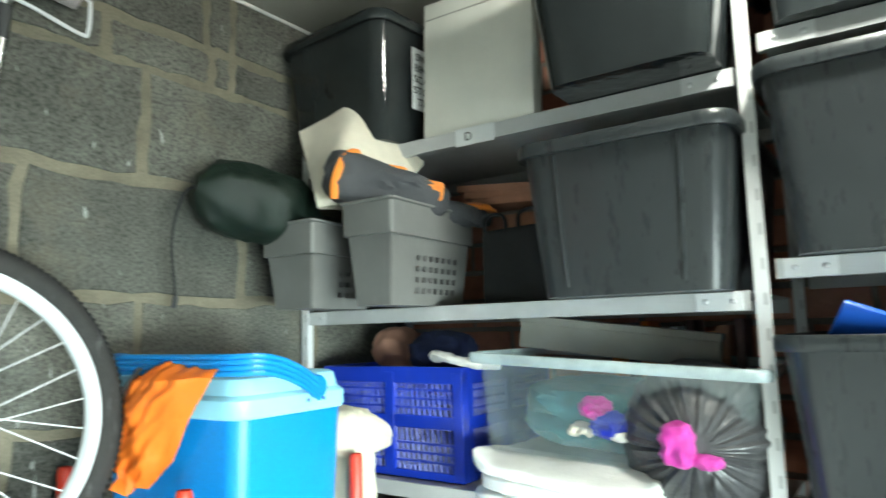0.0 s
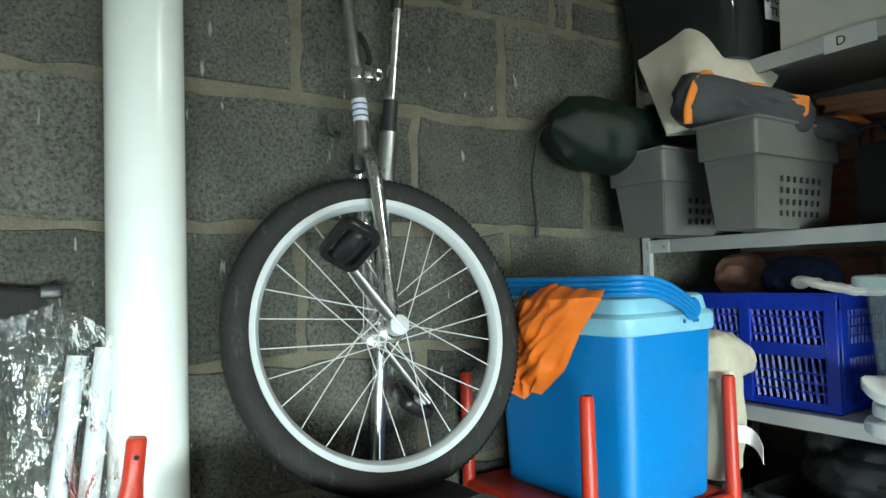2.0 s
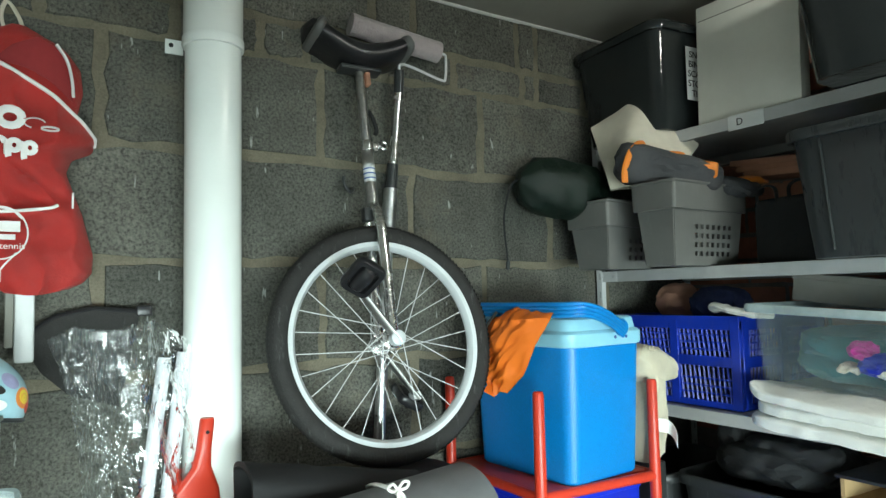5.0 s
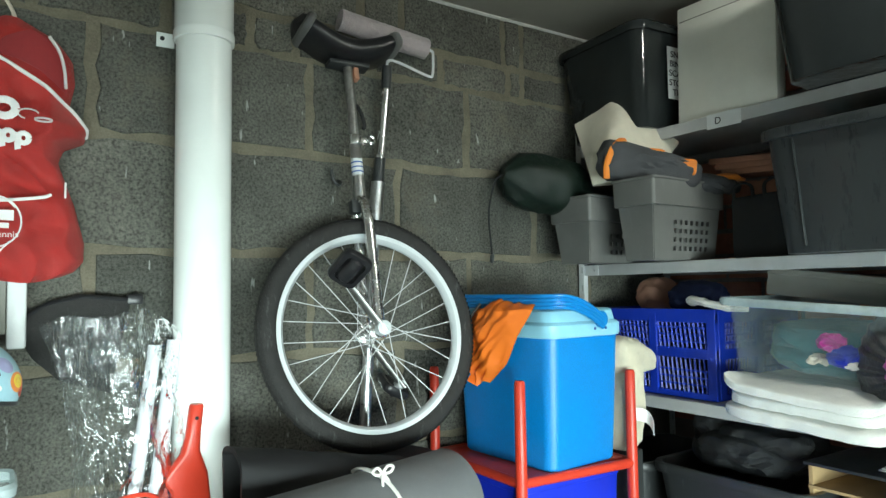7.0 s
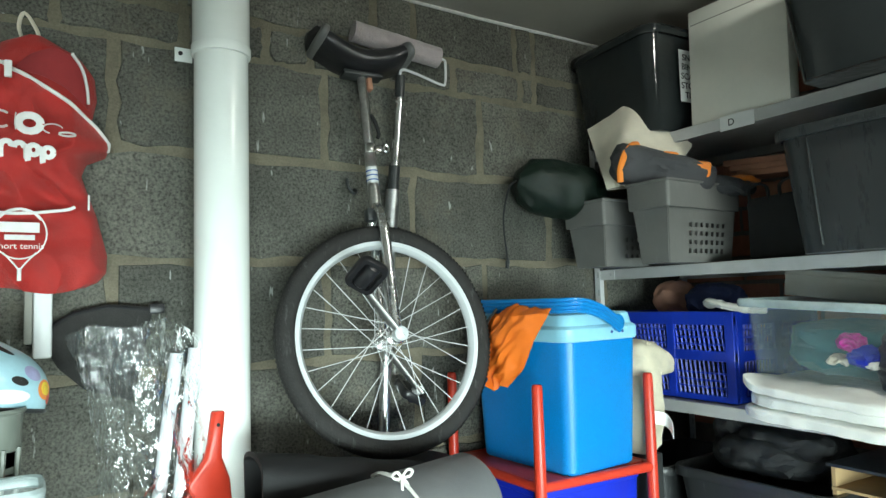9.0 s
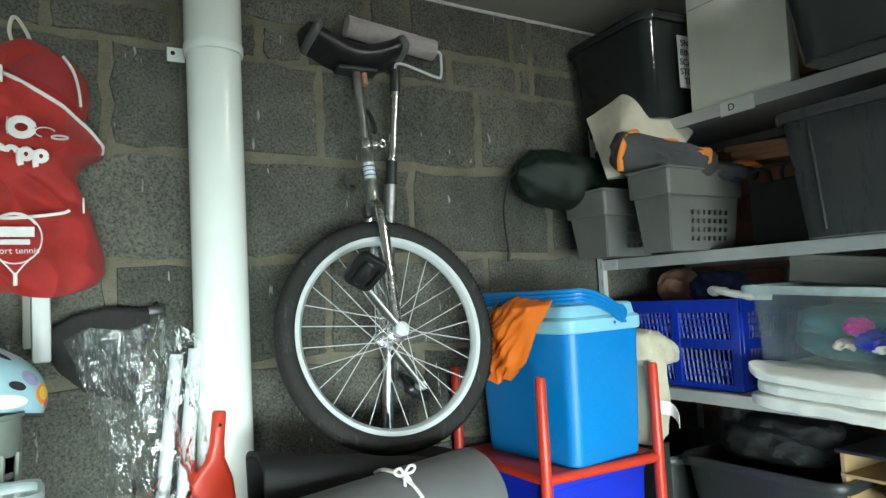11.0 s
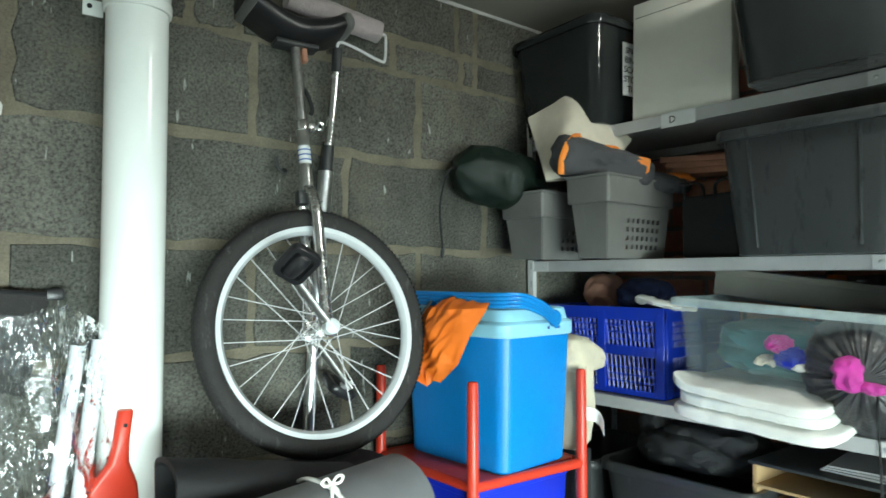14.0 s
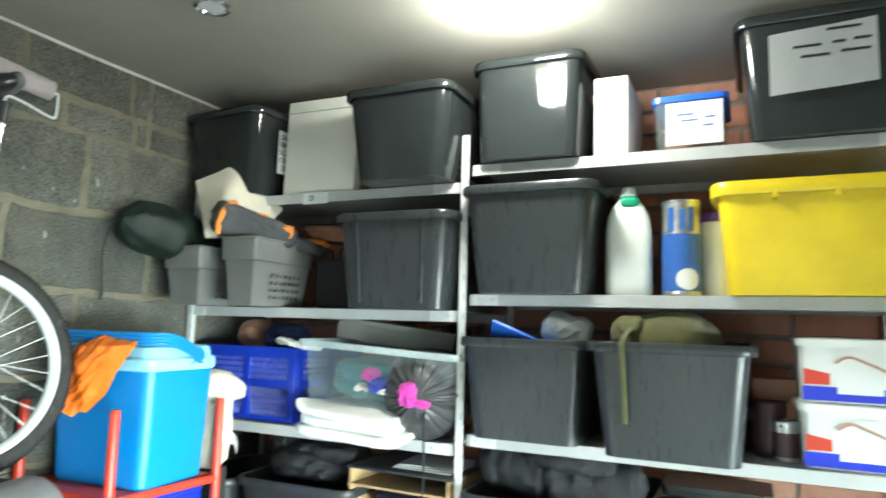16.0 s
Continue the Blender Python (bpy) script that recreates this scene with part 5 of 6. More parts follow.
for v in bm.verts:
    t = max(0.0, (v.co.x + 0.03) / 0.115)
    v.co.z *= 1 - 0.55 * t
    v.co.z -= 0.020 * t
part("folded_top", bm, M["cream"], cu).location = (0.030, -0.008, 0.088)
bm = sheet(8, 6, lambda u, v: Vector((-0.03 + 0.02 * math.sin(u * 3), -0.062 - 0.045 * u, -0.03 - 0.03 * v - 0.03 * u * u)), 0.0008)
part("tag", bm, M["paper"], cu, "white sewn label")
bm = bmesh.new()
box(bm, 0.705, 0.765, 0.91, 1.07, 0.0, 1.193, 0.004)
solo("cardboard_box", bm, M["dark"], at(0, 0, 0), "dark box under the cushion", "box")

# rolled and folded foam mats
gr = root("foam_mat", at(0, 0, 0), "grey foam camping mat rolled and tied with white cord", "mat")
A, B = Vector((-0.262, 0.818, 1.174)), Vector((0.196, 0.905, 1.185))
axis = (B - A).normalized()
side = axis.cross(Vector((0, 0, 1))).normalized()
upv = side.cross(axis)
bm = bmesh.new()
prof = []
turns, r0, r1 = 3.2, 0.020, 0.088
for k in range(140):
    a = turns * 2 * math.pi * k / 139
    r = r0 + (r1 - r0) * k / 139
    prof.append((r, a))
outer = [(r + 0.0085, a) for r, a in prof]


def roll_ring(p):
    return [p + side * (r * math.cos(a + 0.5)) + upv * (0.95 * r * math.sin(a + 0.5)) for r, a in prof + outer[::-1]]


loft(bm, [roll_ring(A.lerp(B, t)) for t in (0.0, 0.01, 0.25, 0.5, 0.75, 0.99, 1.0)], False, False)
vs = list(bm.verts)
n = len(prof)
first = vs[:2 * n]
last = vs[-2 * n:]
for ring in (first, last):
    for k in range(n - 1):
        bm.faces.new((ring[k], ring[k + 1], ring[2 * n - 2 - k], ring[2 * n - 1 - k]))
part("roll", bm, M["mat_grey"], gr)
bm = bmesh.new()
c = A.lerp(B, 0.585)
pipe_along(bm, [c + side * (0.1 * math.cos(a)) + upv * (0.095 * math.sin(a)) + axis * 0.004 * math.sin(3 * a) for a in np.linspace(0, 2 * math.pi, 40)], 0.0035, 6)
cord = part("cord", bm, M["twine"], gr, "white tie cord")
for k, pts in enumerate(([(0, 0, 0), (0.012, -0.006, 0.018), (0.028, -0.004, 0.014), (0.02, -0.004, 0.002), (0, 0, 0)], [(0, 0, 0), (-0.014, -0.004, 0.016), (-0.028, -0.004, 0.010), (-0.018, -0.004, 0.0), (0, 0, 0)], [(0, 0, 0), (0.008, -0.012, -0.010), (0.012, -0.02, -0.03), (0.016, -0.024, -0.055)], [(0, 0, 0), (-0.006, -0.012, -0.008), (-0.008, -0.018, -0.028)])):
    bm = bmesh.new()
    base = c + upv * 0.094 + side * 0.035
    pipe_along(bm, curve_pts([base + Vector(p) * 0.7 for p in pts], 6), 0.0026, 6)
    part("bow_loop", bm, M["twine"], cord)
bk = root("foam_mat", at(0, 0, 0), "black folded foam mat under the unicycle wheel", "mat")


def fold(u, v):
    # folded edge along the top, sagging towards the wheel
    x = -0.205 + 0.33 * u
    a = math.pi * (v - 0.5) * 1.0
    top = 1.327 - 0.068 * u
    w = 0.055
    if v < 0.3:
        y, z = 0.965 - w, BENCH + (top - 0.03 - BENCH) * v / 0.3
    elif v > 0.7:
        y, z = 0.965 + w, BENCH + (top - 0.03 - BENCH) * (1 - v) / 0.3
    else:
        b = math.pi * (0.7 - v) / 0.4
        y, z = 0.965 + w * math.cos(b), top - 0.03 + 0.03 * math.sin(b)
    return Vector((x, y + 0.012 * noise.noise(Vector((u * 3, v * 4, 1))), z + 0.004 * noise.noise(Vector((u * 5, v * 3, 7)))))


part("fold", sheet(24, 30, fold, 0.008), M["mat_black"], bk)
solo("foam_block", lump(0.30, 0.16, 0.158, 95, 0.004, 10, 0.4, 5), M["mat_black"], at(0.13, 1.075, BENCH + 0.079), "black folded foam under the wheel", "mat")

# ---- unicycle, leaning back on the wall ----
H = Vector((0.130, 1.094, 1.4965))
up = Vector((0.002, 0.190, 0.982)).normalized()
away = Vector((0.050, 0.998, 0.0))
away = (away - up * away.dot(up)).normalized()
right = away.cross(up).normalized()
um = Matrix((Vector((*right, 0)), Vector((*away, 0)), Vector((*up, 0)), Vector((0, 0, 0, 1)))).transposed()
um.translation = H
uni = root("unicycle", um, "chrome unicycle with a black saddle leaning on the wall", "unicycle")


def ring_section(section, n=96):
    """A closed section of (radius, y) swept round the axle."""
    bm = bmesh.new()
    rows = [[bm.verts.new((r * math.cos(2 * math.pi * k / n), y, r * math.sin(2 * math.pi * k / n))) for r, y in section] for k in range(n)]
    m = len(section)
    for k in range(n):
        for j in range(m):
            a, b = rows[k], rows[(k + 1) % n]
            bm.faces.new((a[j], a[(j + 1) % m], b[(j + 1) % m], b[j]))
    return bm


R = 0.2390
RT = 0.2510
tyre_sec = [(RT - 0.0215 + 0.0215 * math.cos(a), 0.0200 * math.sin(a)) for a in np.linspace(0, 2 * math.pi, 19)[:-1]]
tyre_sec = [(r, y) for r, y in tyre_sec if r > RT - 0.0415]
wheel = part("wheel", ring_section(tyre_sec), M["tyre"], uni, "black rubber tyre")
bm = bmesh.new()
for k in range(150):
    a = 2 * math.pi * k / 150
    for sy in (-1, 1):
        for rr, yy in ((RT - 0.0003, 0.0035), (RT - 0.0024, 0.0092), (RT - 0.0075, 0.0152)):
            p = Matrix.Rotation(-a, 4, "Y") @ Vector((rr, sy * yy, 0))
            t = Matrix.Rotation(-a, 4, "Y") @ Vector((0, sy * 0.0015, 0.0028))
            s = Matrix.Rotation(-a, 4, "Y") @ Vector((0.0, 0.0026, 0.0))
            q = (Matrix.Rotation(-a, 4, "Y") @ Vector((0.0003, 0, 0)))
            bm.faces.new([bm.verts.new(p + q + t * e1 + s * e2) for e1, e2 in ((-1, -1), (1, -1), (1, 1), (-1, 1))])
part("tread", bm, M["tyre"], wheel)
part("rim", ring_section([(R - 0.035, -0.0135), (R - 0.026, -0.0150), (R - 0.026, -0.012), (R - 0.026, 0.012), (R - 0.026, 0.0150), (R - 0.035, 0.0135), (R - 0.042, 0.004), (R - 0.042, -0.004)]), M["alloy"], wheel, "silver alloy rim")
bm = bmesh.new()
for s in (-1, 1):
    prof = [(0.006, s * 0.05), (0.012, s * 0.046), (0.013, s * 0.034), (0.024, s * 0.033), (0.024, s * 0.029), (0.012, s * 0.027), (0.010, 0.0)]
    n = 24
    loft(bm, [[Vector((r * math.cos(2 * math.pi * k / n), y, r * math.sin(2 * math.pi * k / n))) for k in range(n)] for r, y in prof])
part("hub", bm, M["chrome"], wheel)
NS = 28
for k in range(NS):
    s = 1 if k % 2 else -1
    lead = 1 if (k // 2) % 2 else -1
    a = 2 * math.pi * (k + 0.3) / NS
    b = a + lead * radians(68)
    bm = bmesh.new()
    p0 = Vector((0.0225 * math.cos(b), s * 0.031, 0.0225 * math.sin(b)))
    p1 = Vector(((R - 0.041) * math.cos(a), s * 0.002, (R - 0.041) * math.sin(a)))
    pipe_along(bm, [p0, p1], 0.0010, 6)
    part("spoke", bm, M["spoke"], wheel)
# fork, crown and seat post
for s in (-1, 1):
    bm = bmesh.new()
    pipe_along(bm, curve_pts([(0, s * 0.0364, -0.002), (0, s * 0.0350, 0.10), (0, s * 0.0329, 0.215), (0, s * 0.0287, 0.255), (0, s * 0.0182, 0.282), (0, s * 0.0042, 0.298)], 8), 0.0125, 14, True, 0.85)
    part("fork_leg", bm, M["chrome"], uni, "chrome fork leg")
    bm = bmesh.new()
    prof = [(0.016, s * 0.0322), (0.019, s * 0.0350), (0.019, s * 0.0420), (0.016, s * 0.0448), (0.001, s * 0.0448)]
    loft(bm, [[Vector((r * math.cos(2 * math.pi * k / 20), y, r * math.sin(2 * math.pi * k / 20))) for k in range(20)] for r, y in prof])
    part("bearing_cap", bm, M["chrome"], uni)
    bm = bmesh.new()
    prof = [(0.0155, s * 0.0448), (0.0155, s * 0.0616), (0.012, s * 0.0637), (0.0005, s * 0.0637)]
    loft(bm, [[Vector((r * math.cos(2 * math.pi * k / 20), y, r * math.sin(2 * math.pi * k / 20))) for k in range(20)] for r, y in prof])
    part("crank_cap", bm, M["alloy"], uni, "dull silver axle cap")
bm = bmesh.new()
turned(bm, [(0.0135, 0.272), (0.0145, 0.288), (0.0130, 0.31), (0.0130, 0.438), (0.0125, 0.439)], 20)
part("frame_neck", bm, M["post"], uni)
bm = bmesh.new()
turned(bm, [(0.0105, 0.43), (0.0105, 0.630)], 18)
part("seat_post", bm, M["post"], uni)
bm = bmesh.new()
turned(bm, [(0.0150, 0.427), (0.0158, 0.431), (0.0158, 0.445), (0.0150, 0.449), (0.0108, 0.450)], 20)
box(bm, 0.012, 0.030, -0.010, -0.004, 0.431, 0.445, 0.002)
box(bm, 0.012, 0.030, 0.004, 0.010, 0.431, 0.445, 0.002)
pipe_along(bm, curve_pts([(0.034, -0.014, 0.447), (0.042, -0.014, 0.443), (0.043, -0.014, 0.433), (0.034, -0.014, 0.429), (0.030, -0.014, 0.437), (0.034, -0.014, 0.447)], 4), 0.0028, 6)
part("seat_clamp", bm, M["chrome"], uni)
bm = bmesh.new()
turned(bm, [(0.01315, 0.352), (0.0134, 0.352), (0.0134, 0.392), (0.01315, 0.392)], 20)
dec = part("sticker", bm, M["paper"], uni, "white sticker with blue bars")
bm = bmesh.new()
for k in range(3):
    turned(bm, [(0.0135, 0.359 + k * 0.011), (0.0137, 0.359 + k * 0.011), (0.0137, 0.362 + k * 0.011), (0.0135, 0.362 + k * 0.011)], 16)
part("writing", bm, M["ink_blue"], dec)
bm = bmesh.new()
box(bm, -0.026, -0.004, -0.012, 0.012, 0.262, 0.292, 0.004)
part("mud_stop", bm, M["dark"], uni)
# cranks and pedals
ca = math.atan2(0.116, -0.084)
for s, ang in ((-1, ca), (1, ca + math.pi)):
    L = 0.142
    d = Vector((math.cos(ang), 0, math.sin(ang)))
    bm = bmesh.new()
    pipe_along(bm, [Vector((0, s * 0.0504, 0)) - d * 0.008, Vector((0, s * 0.0518, 0)) + d * 0.03, Vector((0, s * 0.0560, 0)) + d * (L - 0.02), Vector((0, s * 0.0560, 0)) + d * (L + 0.010)], 0.0125, 12, True, 0.6, (1.1, 1.0, 0.75, 0.85))
    crank = part("crank", bm, M["crank"], uni, "chrome crank arm")
    pc = Vector((0, s * 0.0560, 0)) + d * L
    bm = bmesh.new()
    loft(bm, [[pc + Vector((0.009 * math.cos(a), s * y, 0.009 * math.sin(a))) for a in np.linspace(0, 2 * math.pi, 13)[:-1]] for y in (-0.006, 0.055)])
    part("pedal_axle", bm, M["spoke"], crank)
    # cage pedal: one moulded ring round a barrel
    pm = at(pc.x, pc.y + s * 0.046, pc.z) @ pose(0, 0, 0, 34 * s, 28, 8) @ Matrix.Scale(0.88, 4)
    bm = bmesh.new()
    loft(bm, [rrect(w, d, r, z, 5) for w, d, r, z in ((0.070, 0.084, 0.016, -0.011), (0.076, 0.090, 0.018, -0.006), (0.076, 0.090, 0.018, 0.006), (0.070, 0.084, 0.016, 0.011), (0.050, 0.064, 0.010, 0.011), (0.046, 0.060, 0.010, 0.0), (0.050, 0.064, 0.010, -0.011), (0.070, 0.084, 0.016, -0.011))], False, False)
    bmesh.ops.remove_doubles(bm, verts=bm.verts, dist=0.0002)
    bmesh.ops.transform(bm, matrix=pm, verts=bm.verts)
    part("pedal", bm, M["black_vinyl"], crank, "black plastic cage pedal")
    bm = bmesh.new()
    loft(bm, [[Vector((r * math.cos(a), y, r * math.sin(a))) for a in np.linspace(0, 2 * math.pi, 17)[:-1]] for r, y in ((0.010, -0.034), (0.018, -0.028), (0.021, 0.0), (0.018, 0.028), (0.010, 0.034))])
    bmesh.ops.transform(bm, matrix=pm, verts=bm.verts)
    part("pedal_barrel", bm, M["black_vinyl"], crank)
# saddle: long curved pad with bumpers at both ends
sad = []
for k in range(25):
    t = k / 24
    x = -0.128 + 0.256 * t
    zc = 0.654 + 2.3 * (x + 0.004) ** 2 + (0.010 if x < 0 else 0.0) * abs(x) / 0.12
    wid = 0.050 + 0.026 * abs(2 * t - 1) ** 1.5
    e = (1 - abs(2 * t - 1) ** 9) ** 0.5
    hgt = 0.031 * (0.5 + 0.5 * e)
    sad.append([Vector((x, max(0.004, wid * (0.2 + 0.8 * e)) * math.cos(a), zc + hgt * (1.0 if math.sin(a) > 0 else 0.75) * abs(math.sin(a)) ** 0.7 * (1 if math.sin(a) > 0 else -1))) for a in np.linspace(0, 2 * math.pi, 29)[:-1]])
bm = bmesh.new()
loft(bm, sad)
pad = part("saddle", bm, M["black_vinyl"], uni, "black vinyl saddle")
for s in (-1, 1):
    bm = lump(0.026, 0.150, 0.048, 19, 0.0, 1, 0.0, 3.2, 3)
    bmesh.ops.transform(bm, matrix=at(s * 0.106, 0.0, 0.682 + (0.009 if s < 0 else 0)) @ pose(0, 0, 0, 0, -s * 26, 0), verts=bm.verts)
    b = part("bumper", bm, M["grey_pad"], pad, "grey plastic bumper")
bm = bmesh.new()
box(bm, -0.05, 0.05, -0.018, 0.018, 0.620, 0.632, 0.004)
part("seat_bracket", bm, M["dark"], uni)
bm = bmesh.new()
box(bm, 0.012, 0.024, -0.010, 0.010, 0.590, 0.655, 0.003)
part("seat_tag", bm, M["wood"], uni, "dull red tag")

# ---- paint roller hanging behind the unicycle ----
pr = root("paint_roller", at(0, 0, 0), "paint roller with a dusty pink sleeve on a steel pole", "paint roller")
a, b = Vector((0.115, 1.222, 2.222)), Vector((0.345, 1.205, 2.190))
bm = bmesh.new()
pts = [a.lerp(b, t) for t in np.linspace(0, 1, 20)]
pipe_along(bm, pts, 0.026, 20)
crumple(bm, 0.002, 80, 4)
part("sleeve", bm, M["fleece"], pr, "dusty pink fleece sleeve")
bm = bmesh.new()
pipe_along(bm, curve_pts([(0.338, 1.205, 2.190), (0.362, 1.205, 2.188), (0.366, 1.205, 2.175), (0.364, 1.205, 2.130), (0.35, 1.205, 2.122), (0.27, 1.205, 2.140), (0.236, 1.205, 2.140), (0.232, 1.205, 2.11)], 6), 0.0035, 8)
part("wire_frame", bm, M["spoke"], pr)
for nm, p0, p1, r, c in (("grip", (0.233, 1.205, 2.125), (0.230, 1.206, 2.070), 0.012, "dark"), ("pole", (0.230, 1.206, 2.072), (0.214, 1.21, 1.895), 0.0105, "chrome"), ("sleeve_joint", (0.214, 1.21, 1.90), (0.209, 1.212, 1.84), 0.0135, "dark"), ("lower_pole", (0.209, 1.212, 1.842), (0.201, 1.214, 1.74), 0.017, "tin"), ("lower_pole", (0.201, 1.214, 1.742), (0.17, 1.216, 1.25), 0.013, "tin")):
    bm = bmesh.new()
    pipe_along(bm, [p0, Vector(p0).lerp(Vector(p1), 0.5), p1], r, 14)
    part(nm, bm, M[c], pr)
bm = bmesh.new()
pipe_along(bm, curve_pts([(0.122, 1.248, 1.842), (0.118, 1.225, 1.835), (0.105, 1.212, 1.828), (0.093, 1.212, 1.842), (0.090, 1.214, 1.862)], 6), 0.004, 8)
solo("wall_hook", bm, M["dark"], at(0, 0, 0), "black screw hook in the block wall", "hook")
bm = bmesh.new()
pipe_along(bm, curve_pts([(0.170, 1.246, 2.030), (0.176, 1.238, 2.015), (0.186, 1.236, 1.985), (0.183, 1.236, 1.972)], 6), 0.005, 8)
solo("wall_hook", bm, M["hole"], at(0, 0, 0), "dark bent hook in the block wall", "hook")

# ---- red sports bag on a hook ----
rb = root("sports_bag", at(-0.515, 1.185, 1.612) @ Matrix.Diagonal((1.06, 1, 1.045, 1)), "red nylon racket bag hanging open with white printing", "bag")


def pl(x, pts):
    """Smooth interpolation through (x, value) pairs."""
    return float(np.interp(x, [p[0] for p in pts], [p[1] for p in pts]))


LEFT_EDGE = ((0, -0.072), (0.008, -0.086), (0.02, -0.096), (0.05, -0.104), (0.3, -0.108), (0.36, -0.098), (0.42, -0.062))
RIGHT_EDGE = ((0, 0.066), (0.010, 0.088), (0.028, 0.102), (0.06, 0.103), (0.13, 0.086), (0.205, 0.060), (0.228, 0.068), (0.243, 0.098), (0.262, 0.106), (0.29, 0.094), (0.33, 0.066), (0.37, 0.02))
TOP_EDGE = ((0, 0.352), (0.14, 0.376), (0.26, 0.380), (0.45, 0.366), (0.62, 0.352), (0.8, 0.322), (0.93, 0.285), (1.0, 0.250))


def bag_front(u, v):
    z = v * pl(u, TOP_EDGE)
    a, b = pl(z, LEFT_EDGE), pl(z, RIGHT_EDGE)
    x = a + (b - a) * u
    q = abs(2 * u - 1)
    bulge = max(0.0, 1 - q ** 3.2) ** 0.5
    crease = 0.020 * noise.noise(Vector((u * 3.4, z * 12, 4))) + 0.019 * (1 - 2 * abs(noise.noise(Vector((u * 3.0 + z * 7, z * 15, 9)))))
    deep = 0.055 + 0.030 * math.exp(-((z - 0.26) / 0.07) ** 2) - 0.012 * math.exp(-((z - 0.16) / 0.025) ** 2)
    return Vector((x, 0.045 - bulge * (deep + crease), z + 0.006 * math.sin(u * 6 + 1) * (1 - v)))


part("front", sheet(60, 80, bag_front, 0.002), M["red_bag"], rb)
part("back", sheet(8, 8, lambda u, v: Vector((-0.09 + 0.14 * u, 0.050, 0.01 + v * 0.37)), 0.002), M["bag_dark"], rb)
HOOD_L = ((0.20, -0.108), (0.30, -0.111), (0.36, -0.106), (0.40, -0.092), (0.43, -0.066), (0.447, -0.030))
HOOD_R = ((0.20, 0.05), (0.30, 0.074), (0.35, 0.084), (0.39, 0.080), (0.42, 0.058), (0.447, 0.004))


def hood(u, v):
    z = 0.20 + 0.247 * v
    a, b = pl(z, HOOD_L), pl(z, HOOD_R)
    q = abs(2 * u - 1)
    return Vector((a + (b - a) * u, 0.045 - 0.072 * max(0, 1 - q ** 2.6) ** 0.5 * max(0, 1 - ((z - 0.2) / 0.26) ** 4) ** 0.5 - 0.008 * noise.noise(Vector((u * 4, z * 10, 3))), z))


part("hood", sheet(30, 30, hood, 0.002), M["red_bag"], rb)


def mouth(u, v):
    # dark lens laid over the hood, coloured as the shaded gap above the fallen front
    x = -0.045 + 0.112 * u
    lo = pl(x, ((-0.045, 0.375), (0.0, 0.362), (0.03, 0.348), (0.067, 0.318)))
    hi = pl(x, ((-0.045, 0.376), (-0.02, 0.400), (0.015, 0.416), (0.045, 0.402), (0.062, 0.365), (0.067, 0.32)))
    return Vector((x, -0.032 + 0.02 * abs(2 * u - 1) ** 2, lo + (hi - lo) * v))


part("opening", sheet(24, 8, mouth, 0.001), M["bag_dark"], rb, "dark red sheet standing for the shade inside the open top")
bm = bmesh.new()
pipe_along(bm, [bag_front(0.22 + 0.775 * k / 40, 1.0) + Vector((0, -0.001, 0.001)) for k in range(41)], 0.0036, 8)
part("piping", bm, M["piping"], rb, "white piping")
bm = bmesh.new()
pipe_along(bm, curve_pts([(0.040, -0.032, 0.408), (0.055, -0.030, 0.385), (0.063, -0.026, 0.355), (0.066, -0.022, 0.325)], 6), 0.0050, 8, True, 0.5)
part("zip", bm, M["piping"], rb, "white zip")
bm = bmesh.new()
box(bm, -0.056, -0.045, -0.046, -0.036, 0.350, 0.378, 0.002)
part("zip_pull", bm, M["piping"], rb)
# pocket piping
bm = bmesh.new()
pipe_along(bm, curve_pts([(-0.088, -0.050, 0.142), (-0.075, -0.062, 0.126), (-0.03, -0.071, 0.122), (0.03, -0.070, 0.130), (0.045, -0.066, 0.136)], 6), 0.0028, 8)
part("pocket_piping", bm, M["piping"], rb)
bm = bmesh.new()
box(bm, 0.064, 0.067, -0.066, -0.060, 0.132, 0.158, 0.001)
part("pocket_pull", bm, M["piping"], rb)
# logo as plain white shapes
bm = bmesh.new()


def mark(bm, cx0, cz0, rx, rz, a0, a1, r=0.0042):
    pipe_along(bm, [(cx0 + rx * math.cos(a), -0.0955 + 0.25 * (cx0 + 0.02) ** 2 / 0.1, cz0 + rz * math.sin(a) - 0.10 * cx0) for a in np.linspace(radians(a0), radians(a1), 14)], r, 6, True, 0.25)


mark(bm, -0.058, 0.262, 0.014, 0.013, 50, 310, 0.0065)
mark(bm, -0.020, 0.262, 0.015, 0.013, 0, 360, 0.006)
mark(bm, -0.038, 0.262, 0.001, 0.013, 90, 270)
mark(bm, 0.012, 0.260, 0.014, 0.008, 20, 250, 0.004)
mark(bm, 0.032, 0.256, 0.012, 0.003, 0, 360, 0.0055)
mark(bm, -0.070, 0.227, 0.008, 0.005, 30, 270)
mark(bm, -0.070, 0.217, 0.008, 0.005, -150, 90)
for cx0 in (-0.050, -0.014, 0.006):
    mark(bm, cx0, 0.220, 0.007, 0.008, 0, 360 if cx0 > -0.03 else 180)
    mark(bm, cx0 - 0.007, 0.214, 0.0006, 0.013, 90, 270)
mark(bm, -0.033, 0.220, 0.007, 0.008, 0, 180)
mark(bm, -0.026, 0.214, 0.0006, 0.010, 90, 270)
part("logo", bm, M["piping"], rb, "white printed shapes")
bm = bmesh.new()
for z, w, h in ((0.098, 0.052, 0.016), (0.082, 0.040, 0.008)):
    box(bm, -0.030 - w / 2, -0.030 + w / 2, -0.0875, -0.0865, z - h / 2, z + h / 2)
